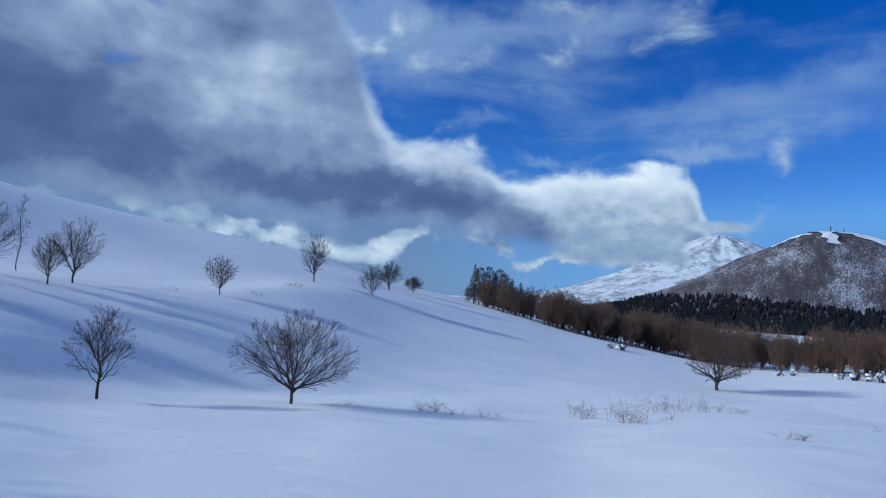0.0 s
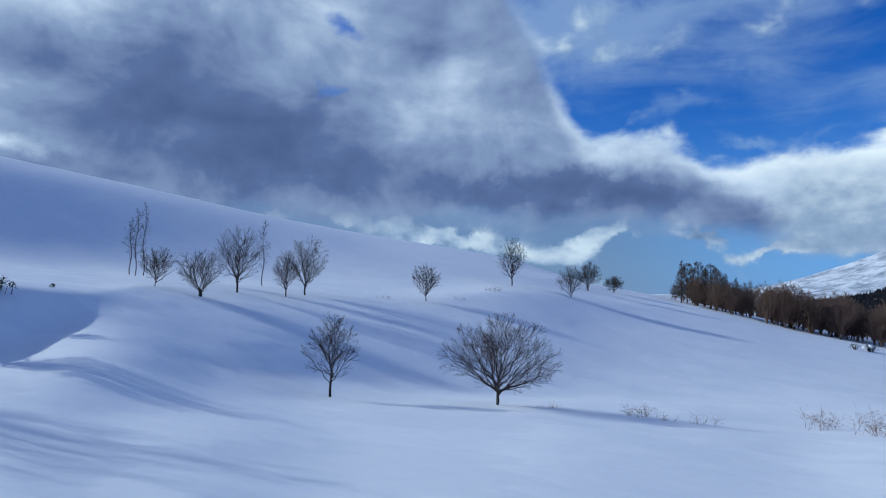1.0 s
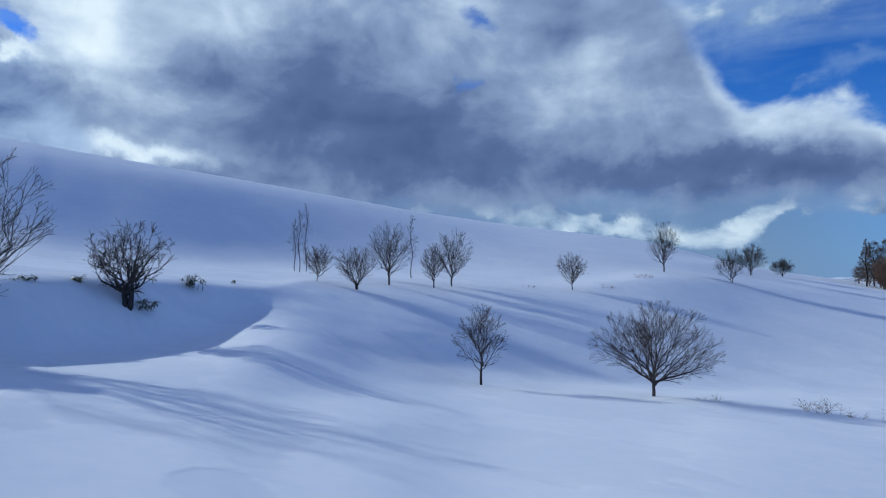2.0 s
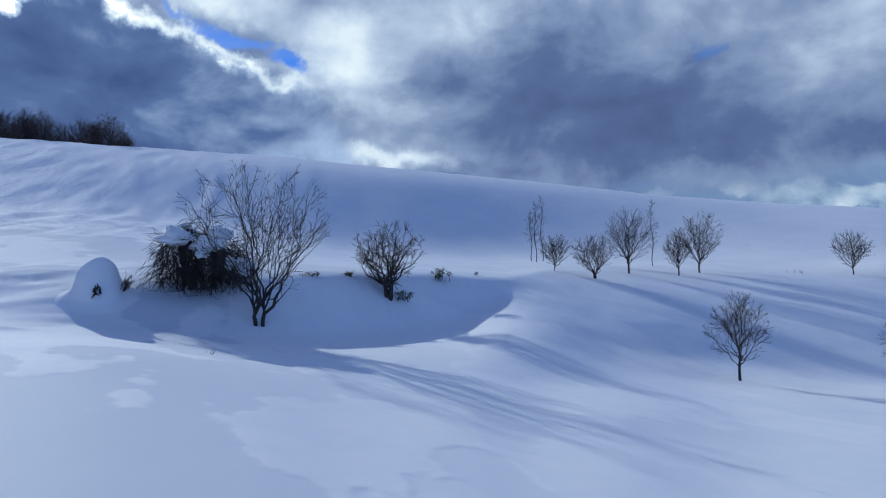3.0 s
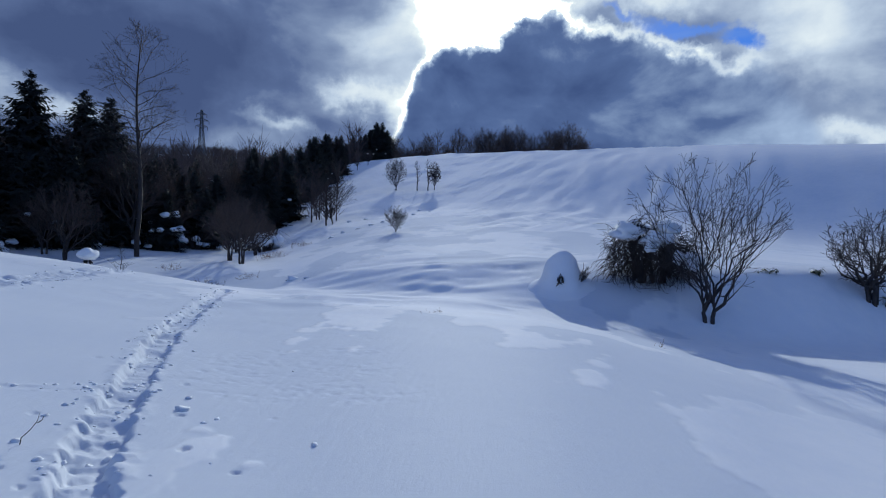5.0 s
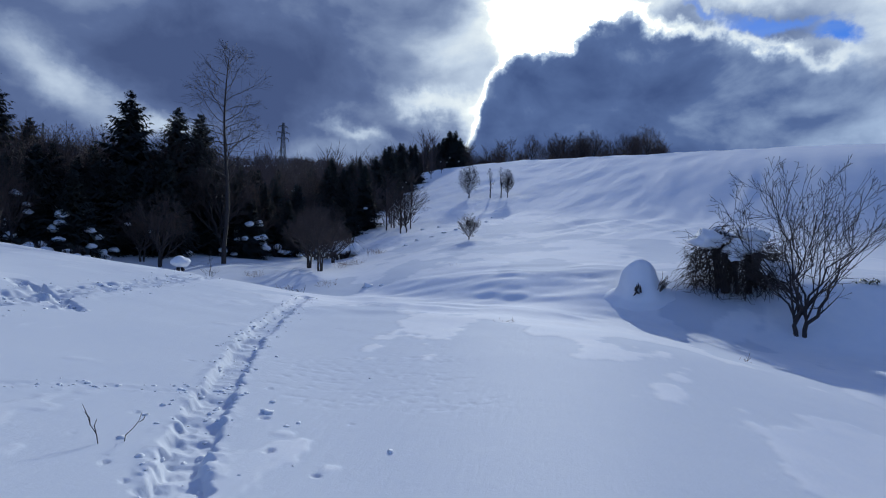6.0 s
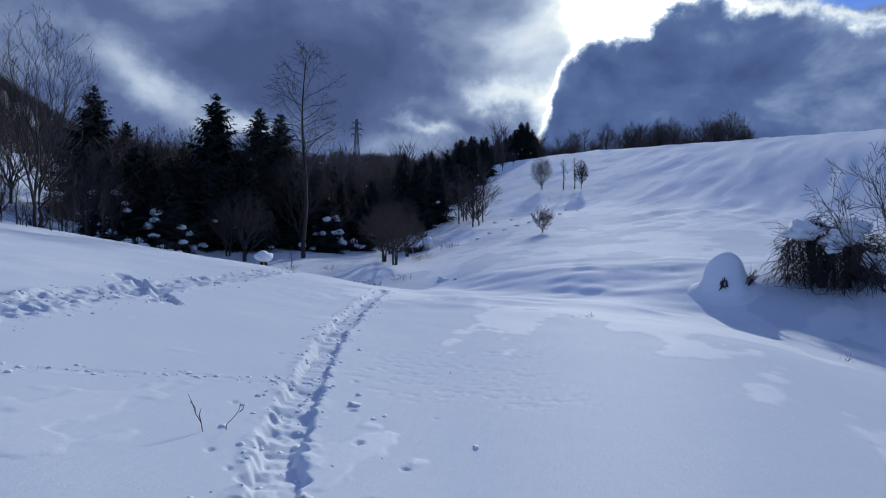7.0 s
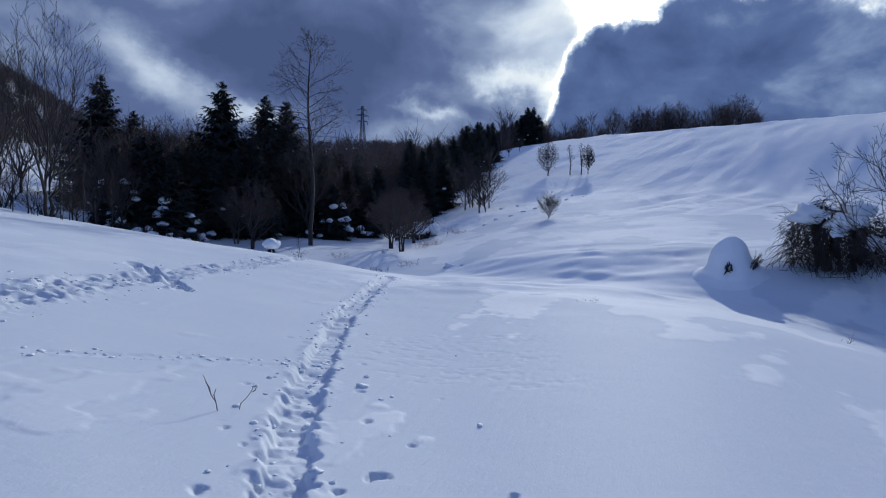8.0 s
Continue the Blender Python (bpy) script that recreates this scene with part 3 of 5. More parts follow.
def build_ground():
    sides = list(np.arange(-160, -46, 3.0)) + list(np.arange(-46, 92, 0.4)) + list(np.arange(92, 152, 0.24)) + list(np.arange(152, 200, 3.0))
    dist = [np.exp(np.arange(math.log(lo), math.log(hi), s)) for lo, hi, s in ((0.8, 3, 0.02), (3, 24, 0.0055), (24, 45, 0.0085), (45, 5000, 0.016))]
    dist = list(np.concatenate(dist))
    sides, dist = np.radians(np.array(sides)), np.array(dist)
    A, D = np.meshgrid(sides, dist)
    x, y = (-np.sin(A) * D).ravel(), (np.cos(A) * D).ravel()
    z = land(x, y)
    close = np.hypot(x, y) < 32
    z[close] = trodden(x[close], y[close], z[close])
    crust = crust_and_tint(x, y)
    na, nd = len(sides), len(dist)
    co = np.column_stack([x, y, z])
    co = np.vstack([co, [[0, 0, float(land(0.01, 0.01)[0])]]])
    i = np.arange(nd - 1)[:, None] * na + np.arange(na)[None, :]
    j = np.arange(nd - 1)[:, None] * na + (np.arange(na)[None, :] + 1) % na
    quads = np.stack([i, i + na, j + na, j], -1).reshape(-1, 4)
    centre = len(co) - 1
    cap = np.array([[k, (k + 1) % na, centre] for k in range(na)])
    me = bpy.data.meshes.new("ground")
    me.vertices.add(len(co))
    me.vertices.foreach_set("co", co.ravel())
    loops = np.concatenate([quads.ravel(), cap.ravel()])
    starts = np.concatenate([np.arange(len(quads)) * 4, len(quads) * 4 + np.arange(len(cap)) * 3])
    me.loops.add(len(loops))
    me.loops.foreach_set("vertex_index", loops.astype(np.int32))
    me.polygons.add(len(starts))
    me.polygons.foreach_set("loop_start", starts.astype(np.int32))
    me.update(calc_edges=True)
    me.validate()
    me.polygons.foreach_set("use_smooth", [True] * len(me.polygons))
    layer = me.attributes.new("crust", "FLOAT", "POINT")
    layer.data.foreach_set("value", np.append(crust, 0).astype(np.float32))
    far, side = np.hypot(x, y), np.degrees(np.arctan2(-x, y))
    wind = step(far, 24, 45) * step(far, 400, 200) * (0.08 + 0.92 * step(side, 76, 90)) * step(side, 118, 108)
    me.attributes.new("wind", "FLOAT", "POINT").data.foreach_set("value", np.append(wind, 0).astype(np.float32))
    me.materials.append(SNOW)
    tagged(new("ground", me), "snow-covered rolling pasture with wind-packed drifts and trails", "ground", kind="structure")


build_ground()


# ---- shapes ----
class Shape:
    """Points and faces of one mesh in the making."""

    def __init__(self):
        self.v, self.f = [], []

    def tube(self, points, radii, sides):
        base = len(self.v)
        axis = (points[-1] - points[0]).normalized()
        ref = Vector((1, 0, 0)) if abs(axis.x) < 0.8 else Vector((0, 1, 0))
        u = axis.cross(ref).normalized()
        w = axis.cross(u)
        ring = [(math.cos(2 * math.pi * k / sides), math.sin(2 * math.pi * k / sides)) for k in range(sides)]
        for p, r in zip(points, radii):
            for c, s in ring:
                self.v.append(p + u * (c * r) + w * (s * r))
        for i in range(len(points) - 1):
            for k in range(sides):
                a, b = base + i * sides + k, base + i * sides + (k + 1) % sides
                self.f.append((a, b, b + sides, a + sides))
        end = base + (len(points) - 1) * sides
        self.f.append(tuple(range(end, end + sides)))

    def box(self, a, b):
        base = len(self.v)
        for z in (a[2], b[2]):
            self.v += [Vector((a[0], a[1], z)), Vector((b[0], a[1], z)), Vector((b[0], b[1], z)), Vector((a[0], b[1], z))]
        for q in ((3, 2, 1, 0), (4, 5, 6, 7), (0, 1, 5, 4), (1, 2, 6, 5), (2, 3, 7, 6), (3, 0, 4, 7)):
            self.f.append(tuple(base + k for k in q))

    def leaf(self, root, way, length, width, droop=0.2):
        """A pointed leaf, folded along its rib."""
        base = len(self.v)
        way = way.normalized()
        side = way.cross(Vector((0, 0, 1)))
        side = side.normalized() if side.length > 1e-3 else Vector((1, 0, 0))
        low = Vector((0, 0, -droop * length))
        self.v += [root, root + way * length * 0.5 + side * width / 2 + low * 0.2, root + way * length + low, root + way * length * 0.5 - side * width / 2 + low * 0.2,
                   root + way * length * 0.5 - Vector((0, 0, 0.12 * width)) + low * 0.25]
        self.f += [(base, base + 1, base + 4), (base + 1, base + 2, base + 4), (base, base + 4, base + 3), (base + 4, base + 2, base + 3)]

    def pillow(self, centre, rx, ry, rz, seed, bands=9, around=16, rough=0.22, under=0.25):
        """A rounded heap of snow, flatter below."""
        base = len(self.v)
        for i in range(bands + 1):
            th = math.pi * i / bands
            for k in range(around):
                ph = 2 * math.pi * k / around
                n = Vector((math.sin(th) * math.cos(ph), math.sin(th) * math.sin(ph), math.cos(th)))
                s = 1 + rough * (noise.noise(n * 1.4 + Vector((seed * 3.7, seed, 0))) + 0.5 * noise.noise(n * 3.1 + Vector((seed, 9, 2))))
                self.v.append(Vector(centre) + Vector((n.x * rx * s, n.y * ry * s, n.z * rz * s * (1 if n.z > 0 else under))))
        for i in range(bands):
            for k in range(around):
                a, b = base + i * around + k, base + i * around + (k + 1) % around
                self.f.append((a, a + around, b + around, b))


def part(name, shape, mat, parent, label="", smooth=True):
    ob = mesh_object(name, shape.v, shape.f, mat, smooth)
    ob.parent = parent
    if label:
        ob["label"] = label
    return ob


def thing(name, where=(0, 0, 0), turn=0.0, size=1.0, **tags):
    e = new(name)
    e.empty_display_size = 0.2
    e.matrix_basis = pose(*where, 0, 0, turn) @ Matrix.Scale(size, 4)
    return tagged(e, **tags)


def bend(rng, way, amount):
    return (way + Vector((rng.gauss(0, 1), rng.gauss(0, 1), rng.gauss(0, 1))) * amount).normalized()


def envelope(kind, u, base):
    """The crown's half width at the height u, 1 at its widest."""
    if kind == "round":
        mid = 0.52
        return math.sqrt(max(0.0, 1 - ((u - mid) / (1.02 - mid)) ** 2)) if u > mid else 0.25 + 0.75 * max(0.0, (u - base) / (mid - base)) ** 0.6
    if kind == "dome":
        return min(1.0, 0.35 + 0.65 * max(0.0, (u - base) / (0.40 - base)) ** 0.7) if u < 0.45 else math.sqrt(max(0.0, 1 - ((u - 0.45) / 0.57) ** 2))
    if kind == "fan":
        return (0.25 + 0.75 * max(0.0, (u - base) / (0.62 - base)) ** 0.8) if u < 0.62 else math.sqrt(max(0.0, 1 - ((u - 0.62) / 0.46) ** 2)) ** 0.75
    if kind == "wide":
        return min(1.0, 0.3 + 0.7 * max(0.0, (u - base) / (0.42 - base))) if u < 0.55 else math.sqrt(max(0.0, 1 - ((u - 0.55) / 0.48) ** 2))
    if kind == "tall":
        return math.sin(math.pi * min(1.0, 0.08 + 0.9 * (u - base) / (1 - base))) ** 0.7
    return max(0.02, (1.02 - u) / (1.02 - base)) ** 0.9  # "cone"


class Crown:
    """The space that a tree fills, and the limbs that fill it."""

    def __init__(self, rng, height, width, kind, base, thin, zigzag):
        self.rng, self.height, self.width, self.kind, self.base, self.thin, self.zigzag = rng, height, width, kind, base, thin, zigzag
        self.rise = 0.04 if kind in ("tall", "cone") else 0.13
        self.wood, self.fine = Shape(), Shape()
        self.lump = [rng.uniform(0.82, 1.1) for _ in range(9)]

    def edge(self, x, y, z):
        """Below 1 inside the crown."""
        u = z / self.height
        i = (math.atan2(y, x) / 6.2832 + 0.5) * 9
        k = self.lump[int(i) % 9] * (1 - i % 1) + self.lump[(int(i) + 1) % 9] * (i % 1)
        return max(math.hypot(x, y) / (self.width / 2 * k * max(0.05, envelope(self.kind, u, self.base))), u / 1.03)

    def room(self, at, way, most):
        """How far a limb can go that way."""
        d, s = 0.0, most / 7
        while d < most:
            d += s
            c = at + way * d
            if self.edge(c.x, c.y, c.z) > 1:
                break
        return max(d, most * 0.22)

    def limb(self, pts, radius, level, counts, angle, wood):
        n = len(pts) - 1
        tip = self.thin * 0.7
        rad = [tip + (radius - tip) * (1 - i / n) ** 1.15 for i in range(n + 1)]
        (self.wood if wood else self.fine).tube(pts, rad, 7 if radius > 0.05 else 5 if radius > 0.02 else 3)
        if level >= len(counts):
            return
        length = sum((pts[i + 1] - pts[i]).length for i in range(n))
        rng, spin = self.rng, self.rng.uniform(0, 6.28)
        first = (0.22, 0.16, 0.12)[min(level, 2)]
        count = max(1, int(counts[level] * rng.uniform(0.8, 1.2) + 0.5))
        for k in range(count):
            t = first + (0.98 - first) * (k + rng.uniform(0.2, 0.8)) / count
            i = min(int(t * n), n - 1)
            at = pts[i].lerp(pts[i + 1], t * n - i)
            axis = (pts[i + 1] - pts[i]).normalized()
            spin += math.pi + rng.gauss(0, 0.7)
            ang = radians(angle * rng.uniform(0.65, 1.3))
            side = Matrix.Rotation(spin, 3, axis) @ axis.orthogonal().normalized()
            way = (axis * math.cos(ang) + side * math.sin(ang) + Vector((at.x, at.y, 0)) * (0.25 / max(0.3, self.width)) + Vector((0, 0, self.rise))).normalized()
            want = length * (0.62 * (1 - t) + 0.16) * rng.uniform(0.7, 1.2)
            L = self.room(at, way, want)
            if level and L < want * 0.5:
                continue
            m = (5, 4, 3)[min(level, 2)]
            line, c, d = [at], at.copy(), way.copy()
            for _ in range(m):
                d = (bend(rng, d, self.zigzag * 0.8) + Vector((0, 0, self.rise * 0.2))).normalized()
                c = c + d * (L / m)
                line.append(c.copy())
            self.limb(line, max(self.thin, min(rad[i] * 0.5, radius * 0.36 * (1.15 - t) + self.thin)), level + 1, counts, angle, False)


def bare_tree(name, where, height, width, seed, mains=7, counts=(10, 6, 3), stems=1, fork=0.2, base=0.15, kind="round", angle=38, thin=0.005, base_radius=None, zigzag=0.12, low=0.45, mats=(None, None), tags=None, turn=0.0, lean=0.0, limbs=(0.55, 0.8)):
    """stems: trunks that rise side by side; mains: limbs that fork from them; counts: side shoots, order by order."""
    rng = random.Random(seed)
    tree = Crown(rng, height, width, kind, base, thin, zigzag)
    r0 = base_radius or height * 0.018
    if kind in ("tall", "cone"):
        n = 12
        pts = [Vector((0.012 * height * math.sin(i * 0.9 + seed) * (i > 0) + lean * height * i / n, 0.012 * height * math.cos(i * 0.7 + seed) * (i > 0), height * 0.98 * i / n - 0.15 * (i == 0))) for i in range(n + 1)]
        rad = [r0 * (1 - i / n) ** 0.8 + thin for i in range(n + 1)]
        tree.wood.tube(pts, rad, 7)
        spin = 0.0
        for k in range(mains):
            t = base + (0.985 - base) * (k + rng.uniform(0, 1)) / mains
            i = min(int(t * n), n - 1)
            at = pts[i].lerp(pts[i + 1], t * n - i)
            spin += 2.4 + rng.gauss(0, 0.3)
            up = math.cos(radians(angle * rng.uniform(0.8, 1.15) * (1.1 - 0.3 * t)))
            way = Vector((math.cos(spin), math.sin(spin), 0)) * math.sqrt(max(0.05, 1 - up * up)) + Vector((0, 0, up))
            L = width / 2 * envelope(kind, t, base) * rng.uniform(0.6, 1.12) + 0.05 * width
            line, c, d = [at], at.copy(), way
            for _ in range(6):
                d = (bend(rng, d, zigzag) + Vector((0, 0, 0.03))).normalized()
                c = c + d * (L / 6)
                line.append(c.copy())
            tree.limb(line, max(thin, rad[i] * 0.38), 0, counts, 45, False)
    else:
        feet = [Vector((math.cos(6.283 * k / stems + seed) * r0 * 1.3, math.sin(6.283 * k / stems + seed) * r0 * 1.3, 0)) * (stems > 1) for k in range(stems)]
        spin = rng.uniform(0, 6.28)
        for k in range(mains):
            u = low + (0.99 - low) * ((k + 0.5) / mains) ** 0.8
            spin += 2.4
            rho = width / 2 * envelope(kind, min(u, 0.97), base) * (0.92 if u < 0.9 else 0.5)
            end = Vector((math.cos(spin) * rho + lean * height, math.sin(spin) * rho, height * u * 0.97))
            foot = feet[k % stems]
            h0 = height * fork * rng.uniform(0.55, 1.1) * (0.7 + 0.5 * k / mains)
            own = foot + Vector((foot.x * 0.6 + lean * h0 * 0.5, foot.y * 0.6, h0))
            if k < stems:
                start = [foot - Vector((0, 0, 0.2)), foot.lerp(own, 0.5) + Vector((rng.gauss(0, 0.008), rng.gauss(0, 0.008), 0)) * height, own]
            else:
                start = [foot.lerp(own, 0.75), own]
            span = end - own
            ctrl = own + span * 0.45 + Vector((span.x, span.y, 0)) * (0.0 if kind in ("fan", "dome") else 0.10)
            line = list(start)
            m = 8
            for i in range(1, m + 1):
                t = i / m
                c = own * (1 - t) ** 2 + ctrl * (2 * t * (1 - t)) + end * t * t
                line.append(c + Vector((rng.gauss(0, 1), rng.gauss(0, 1), rng.gauss(0, 0.5))) * (span.length * 0.02 * zigzag / 0.12 * (i < m)))
            tree.limb(line, r0 if k < stems else r0 * rng.uniform(*limbs), 0, counts, angle, True)
    ob = thing(name, where, turn, **(tags or {}))
    part("trunk", tree.wood, mats[0] or BARK, ob)
    part("crown", tree.fine, mats[1] or TWIG, ob, "bare twigs")
    return ob


def copy_at(ob, where, turn, size, **tags):
    c = copy_thing(ob, pose(*where, 0, 0, turn))
    c.matrix_basis = pose(*where, 0, 0, turn) @ Matrix.Scale(size, 4)
    return tagged(c, **tags) if tags else c


def spruce(name, where, height, width, seed, loads=0, tags=None):
    rng = random.Random(seed)
    stem, green, white = Shape(), Shape(), Shape()
    stem.tube([Vector((0, 0, -0.3)), Vector((0, 0, height * 0.5)), Vector((0, 0, height * 0.99))], [height * 0.014, height * 0.009, 0.01], 7)
    z = height * 0.05
    while z < height * 0.985:
        u = z / height
        reach = width / 2 * (1 - u) ** 0.85 * (1.0 if u > 0.12 else 0.8) + 0.08
        for k in range(max(6, int(15 * (1 - u * 0.5)))):
            a = rng.uniform(0, 6.283)
            L = reach * rng.uniform(0.72, 1.12)
            out = Vector((math.cos(a), math.sin(a), 0))
            side = Vector((-out.y, out.x, 0))
            root = Vector((0, 0, z + rng.uniform(-0.1, 0.1)))
            drop = 0.34 * (1 - u) + 0.05 - 0.3 * u * u
            segs = 5
            for s in range(segs):
                t0 = (s + 0.4) / segs
                q = root + out * (L * t0) + Vector((0, 0, -drop * L * t0 + 0.12 * L * t0 * t0))
                w = 0.50 * L * (1.1 - t0) + 0.12
                for sgn in (-1, 1):
                    way = out * 0.75 + side * (sgn * rng.uniform(0.55, 1.0)) + Vector((0, 0, -rng.uniform(0.05, 0.55)))
                    green.leaf(q, way, w * rng.uniform(0.8, 1.25), w * 0.42, 0.25)
            tip = root + out * (L * 0.86) + Vector((0, 0, -drop * L * 0.86 + 0.1 * L))
            green.leaf(tip, out + Vector((0, 0, -0.15)), L * 0.22 + 0.1, 0.14 + 0.06 * L, 0.1)
        z += height * 0.022 + 0.10 * (1 - u)
    green.leaf(Vector((0, 0, height * 0.95)), Vector((0.05, 0, 1)), height * 0.05, 0.12, 0)
    tree = thing(name, where, rng.uniform(0, 360), **(tags or {}))
    part("trunk", stem, BARK, tree)
    part("crown", green, NEEDLE, tree)
    if loads:
        for k in range(loads):
            a, u = rng.uniform(0, 6.283), rng.uniform(0.04, 0.6 if loads > 12 else 0.35)
            L = width / 2 * (1 - u) ** 0.85 * 0.75
            s = rng.uniform(0.15, 0.32)
            white.pillow((math.cos(a) * L, math.sin(a) * L, height * u - 0.1 * L + 0.05), s * 1.15, s * 1.1, s * 0.8, k + seed, 7, 12, 0.5, 0.6)
        tagged(part("snow_load", white, SNOW_LOAD, tree, "clumps of snow on the boughs"), kind="stuff")
    return tree


# ---- lone trees on the pasture ----
TREES = "lone trees on the pasture"
bare_tree("bare_tree", spot(13.15, 22.6), 3.35, 4.5, 5, mains=17, counts=(9, 6, 3), stems=2, fork=0.22, base=0.16, kind="dome", angle=38, thin=0.0042, base_radius=0.065, low=0.34, limbs=(0.42, 0.65), mats=(BARK, FINE_TWIG),
          tags=dict(label="broad round-crowned bare tree on the snow crest", category="tree", group=TREES))
bare_tree("bare_tree", spot(28.5, 21.6), 2.9, 2.1, 8, mains=12, counts=(8, 5, 3), stems=1, fork=0.36, base=0.24, kind="dome", angle=38, thin=0.0040, base_radius=0.05, low=0.42, limbs=(0.3, 0.5), mats=(BARK, FINE_TWIG),
          tags=dict(label="small slender bare tree on the snow crest", category="tree", group=TREES))
bare_tree("bare_tree", spot(70.9, 16.75), 4.25, 4.0, 14, mains=13, counts=(8, 4, 2), stems=2, fork=0.14, base=0.06, kind="fan", angle=44, thin=0.0056, base_radius=0.062, low=0.5, zigzag=0.14, limbs=(0.4, 0.62), mats=(BARK, BARK),
          tags=dict(label="tall bare tree forking from its base", category="tree", group=TREES))
bare_tree("bare_tree", spot(59.2, 20.7), 2.55, 2.75, 22, mains=13, counts=(7, 4, 3), stems=4, fork=0.2, base=0.06, kind="fan", angle=48, thin=0.007, base_radius=0.07, zigzag=0.24, low=0.4, limbs=(0.5, 0.8), mats=(BARK, BARK),
          tags=dict(label="gnarled dark bare bush tree on the bank", category="tree", group=TREES))
SLOPE = [
    # bearing, distance, height, width, stems, crown, label
    (20.0, 46.4, 2.8, 2.5, 1, "fan", "small fan-shaped bare tree on the slope"), (31.1, 44.2, 4.1, 3.4, 1, "fan", "fan-shaped bare tree on the slope"),
    (32.8, 42.5, 3.2, 2.2, 1, "dome", "thin bare tree beside the fan-shaped one"), (37.0, 41.0, 4.3, 3.7, 1, "dome", "dark spreading bare tree on the slope"),
    (40.0, 36.4, 2.6, 2.9, 7, "fan", "bushy many-stemmed bare shrub tree"), (43.6, 37.4, 2.2, 2.2, 1, "fan", "low leaning bare tree on the slope"),
    (12.0, 61.0, 4.9, 3.2, 1, "dome", "dark bare tree below the skyline"), (6.6, 60.5, 3.2, 3.2, 2, "dome", "bushy bare tree near the skyline"),
    (5.1, 76.0, 3.6, 3.6, 3, "dome", "rounded bare tree near the skyline"), (2.8, 84.0, 2.3, 3.2, 5, "dome", "low rounded bush near the skyline"),
    (98.6, 88.5, 5.2, 3.6, 2, "dome", "bare tree high on the open slope"), (98.7, 39.8, 1.7, 1.7, 4, "fan", "small bare shrub on the open slope"),
    (104.6, 58.0, 5.6, 5.2, 1, "dome", "spreading bare tree at the wood's edge"), (96.6, 88.0, 4.4, 1.5, 1, "tall", "thin bare sapling on the open slope"),
    (95.6, 89.0, 4.6, 1.5, 1, "tall", "thin bare sapling on the open slope"), (95.0, 88.0, 4.2, 2.3, 1, "dome", "slim bare tree on the open slope")]
for i, (a, r, h, w, stems, kind, label) in enumerate(SLOPE):
    bare_tree("bare_tree", spot(a, r), h, w, 40 + i, mains=14 if kind != "tall" else 18, counts=(9, 5) if kind != "tall" else (4, 2), stems=stems, fork=0.16 if stems > 1 else 0.26, base=0.08 if stems > 1 else 0.18, kind=kind, angle=42, thin=0.0075 if r < 70 else 0.013,
              base_radius=0.016 * h if stems == 1 else 0.011 * h, low=0.46, limbs=(0.34, 0.55), mats=(VINE, VINE), tags=dict(label=label, category="tree", group=TREES), lean=(0.12 if i == 5 else 0.0))
for a, r, h in ((34.9, 48, 5.0), (44.6, 50, 5.5), (45.2, 49.6, 4.9), (45.6, 50.5, 4.2)):
    bare_tree("sapling", spot(a, r), h, 1.7, int(a * 10), mains=20, counts=(5, 2), base=0.2, kind="tall", angle=30, thin=0.0065, base_radius=0.03, mats=(BARK, BARK),
              tags=dict(label="thin upright bare sapling on the slope", category="tree", group="saplings on the slope"))
bare_tree("bare_tree", spot(-24.2, 51.0), 5.3, 5.8, 77, mains=15, counts=(10, 7, 3), stems=2, fork=0.2, base=0.16, kind="dome", angle=46, thin=0.009, base_radius=0.11, low=0.22, limbs=(0.34, 0.55), mats=(BARK, WOOD_TWIG),
          tags=dict(label="russet-twigged bare tree in the valley field", category="tree", group=TREES))


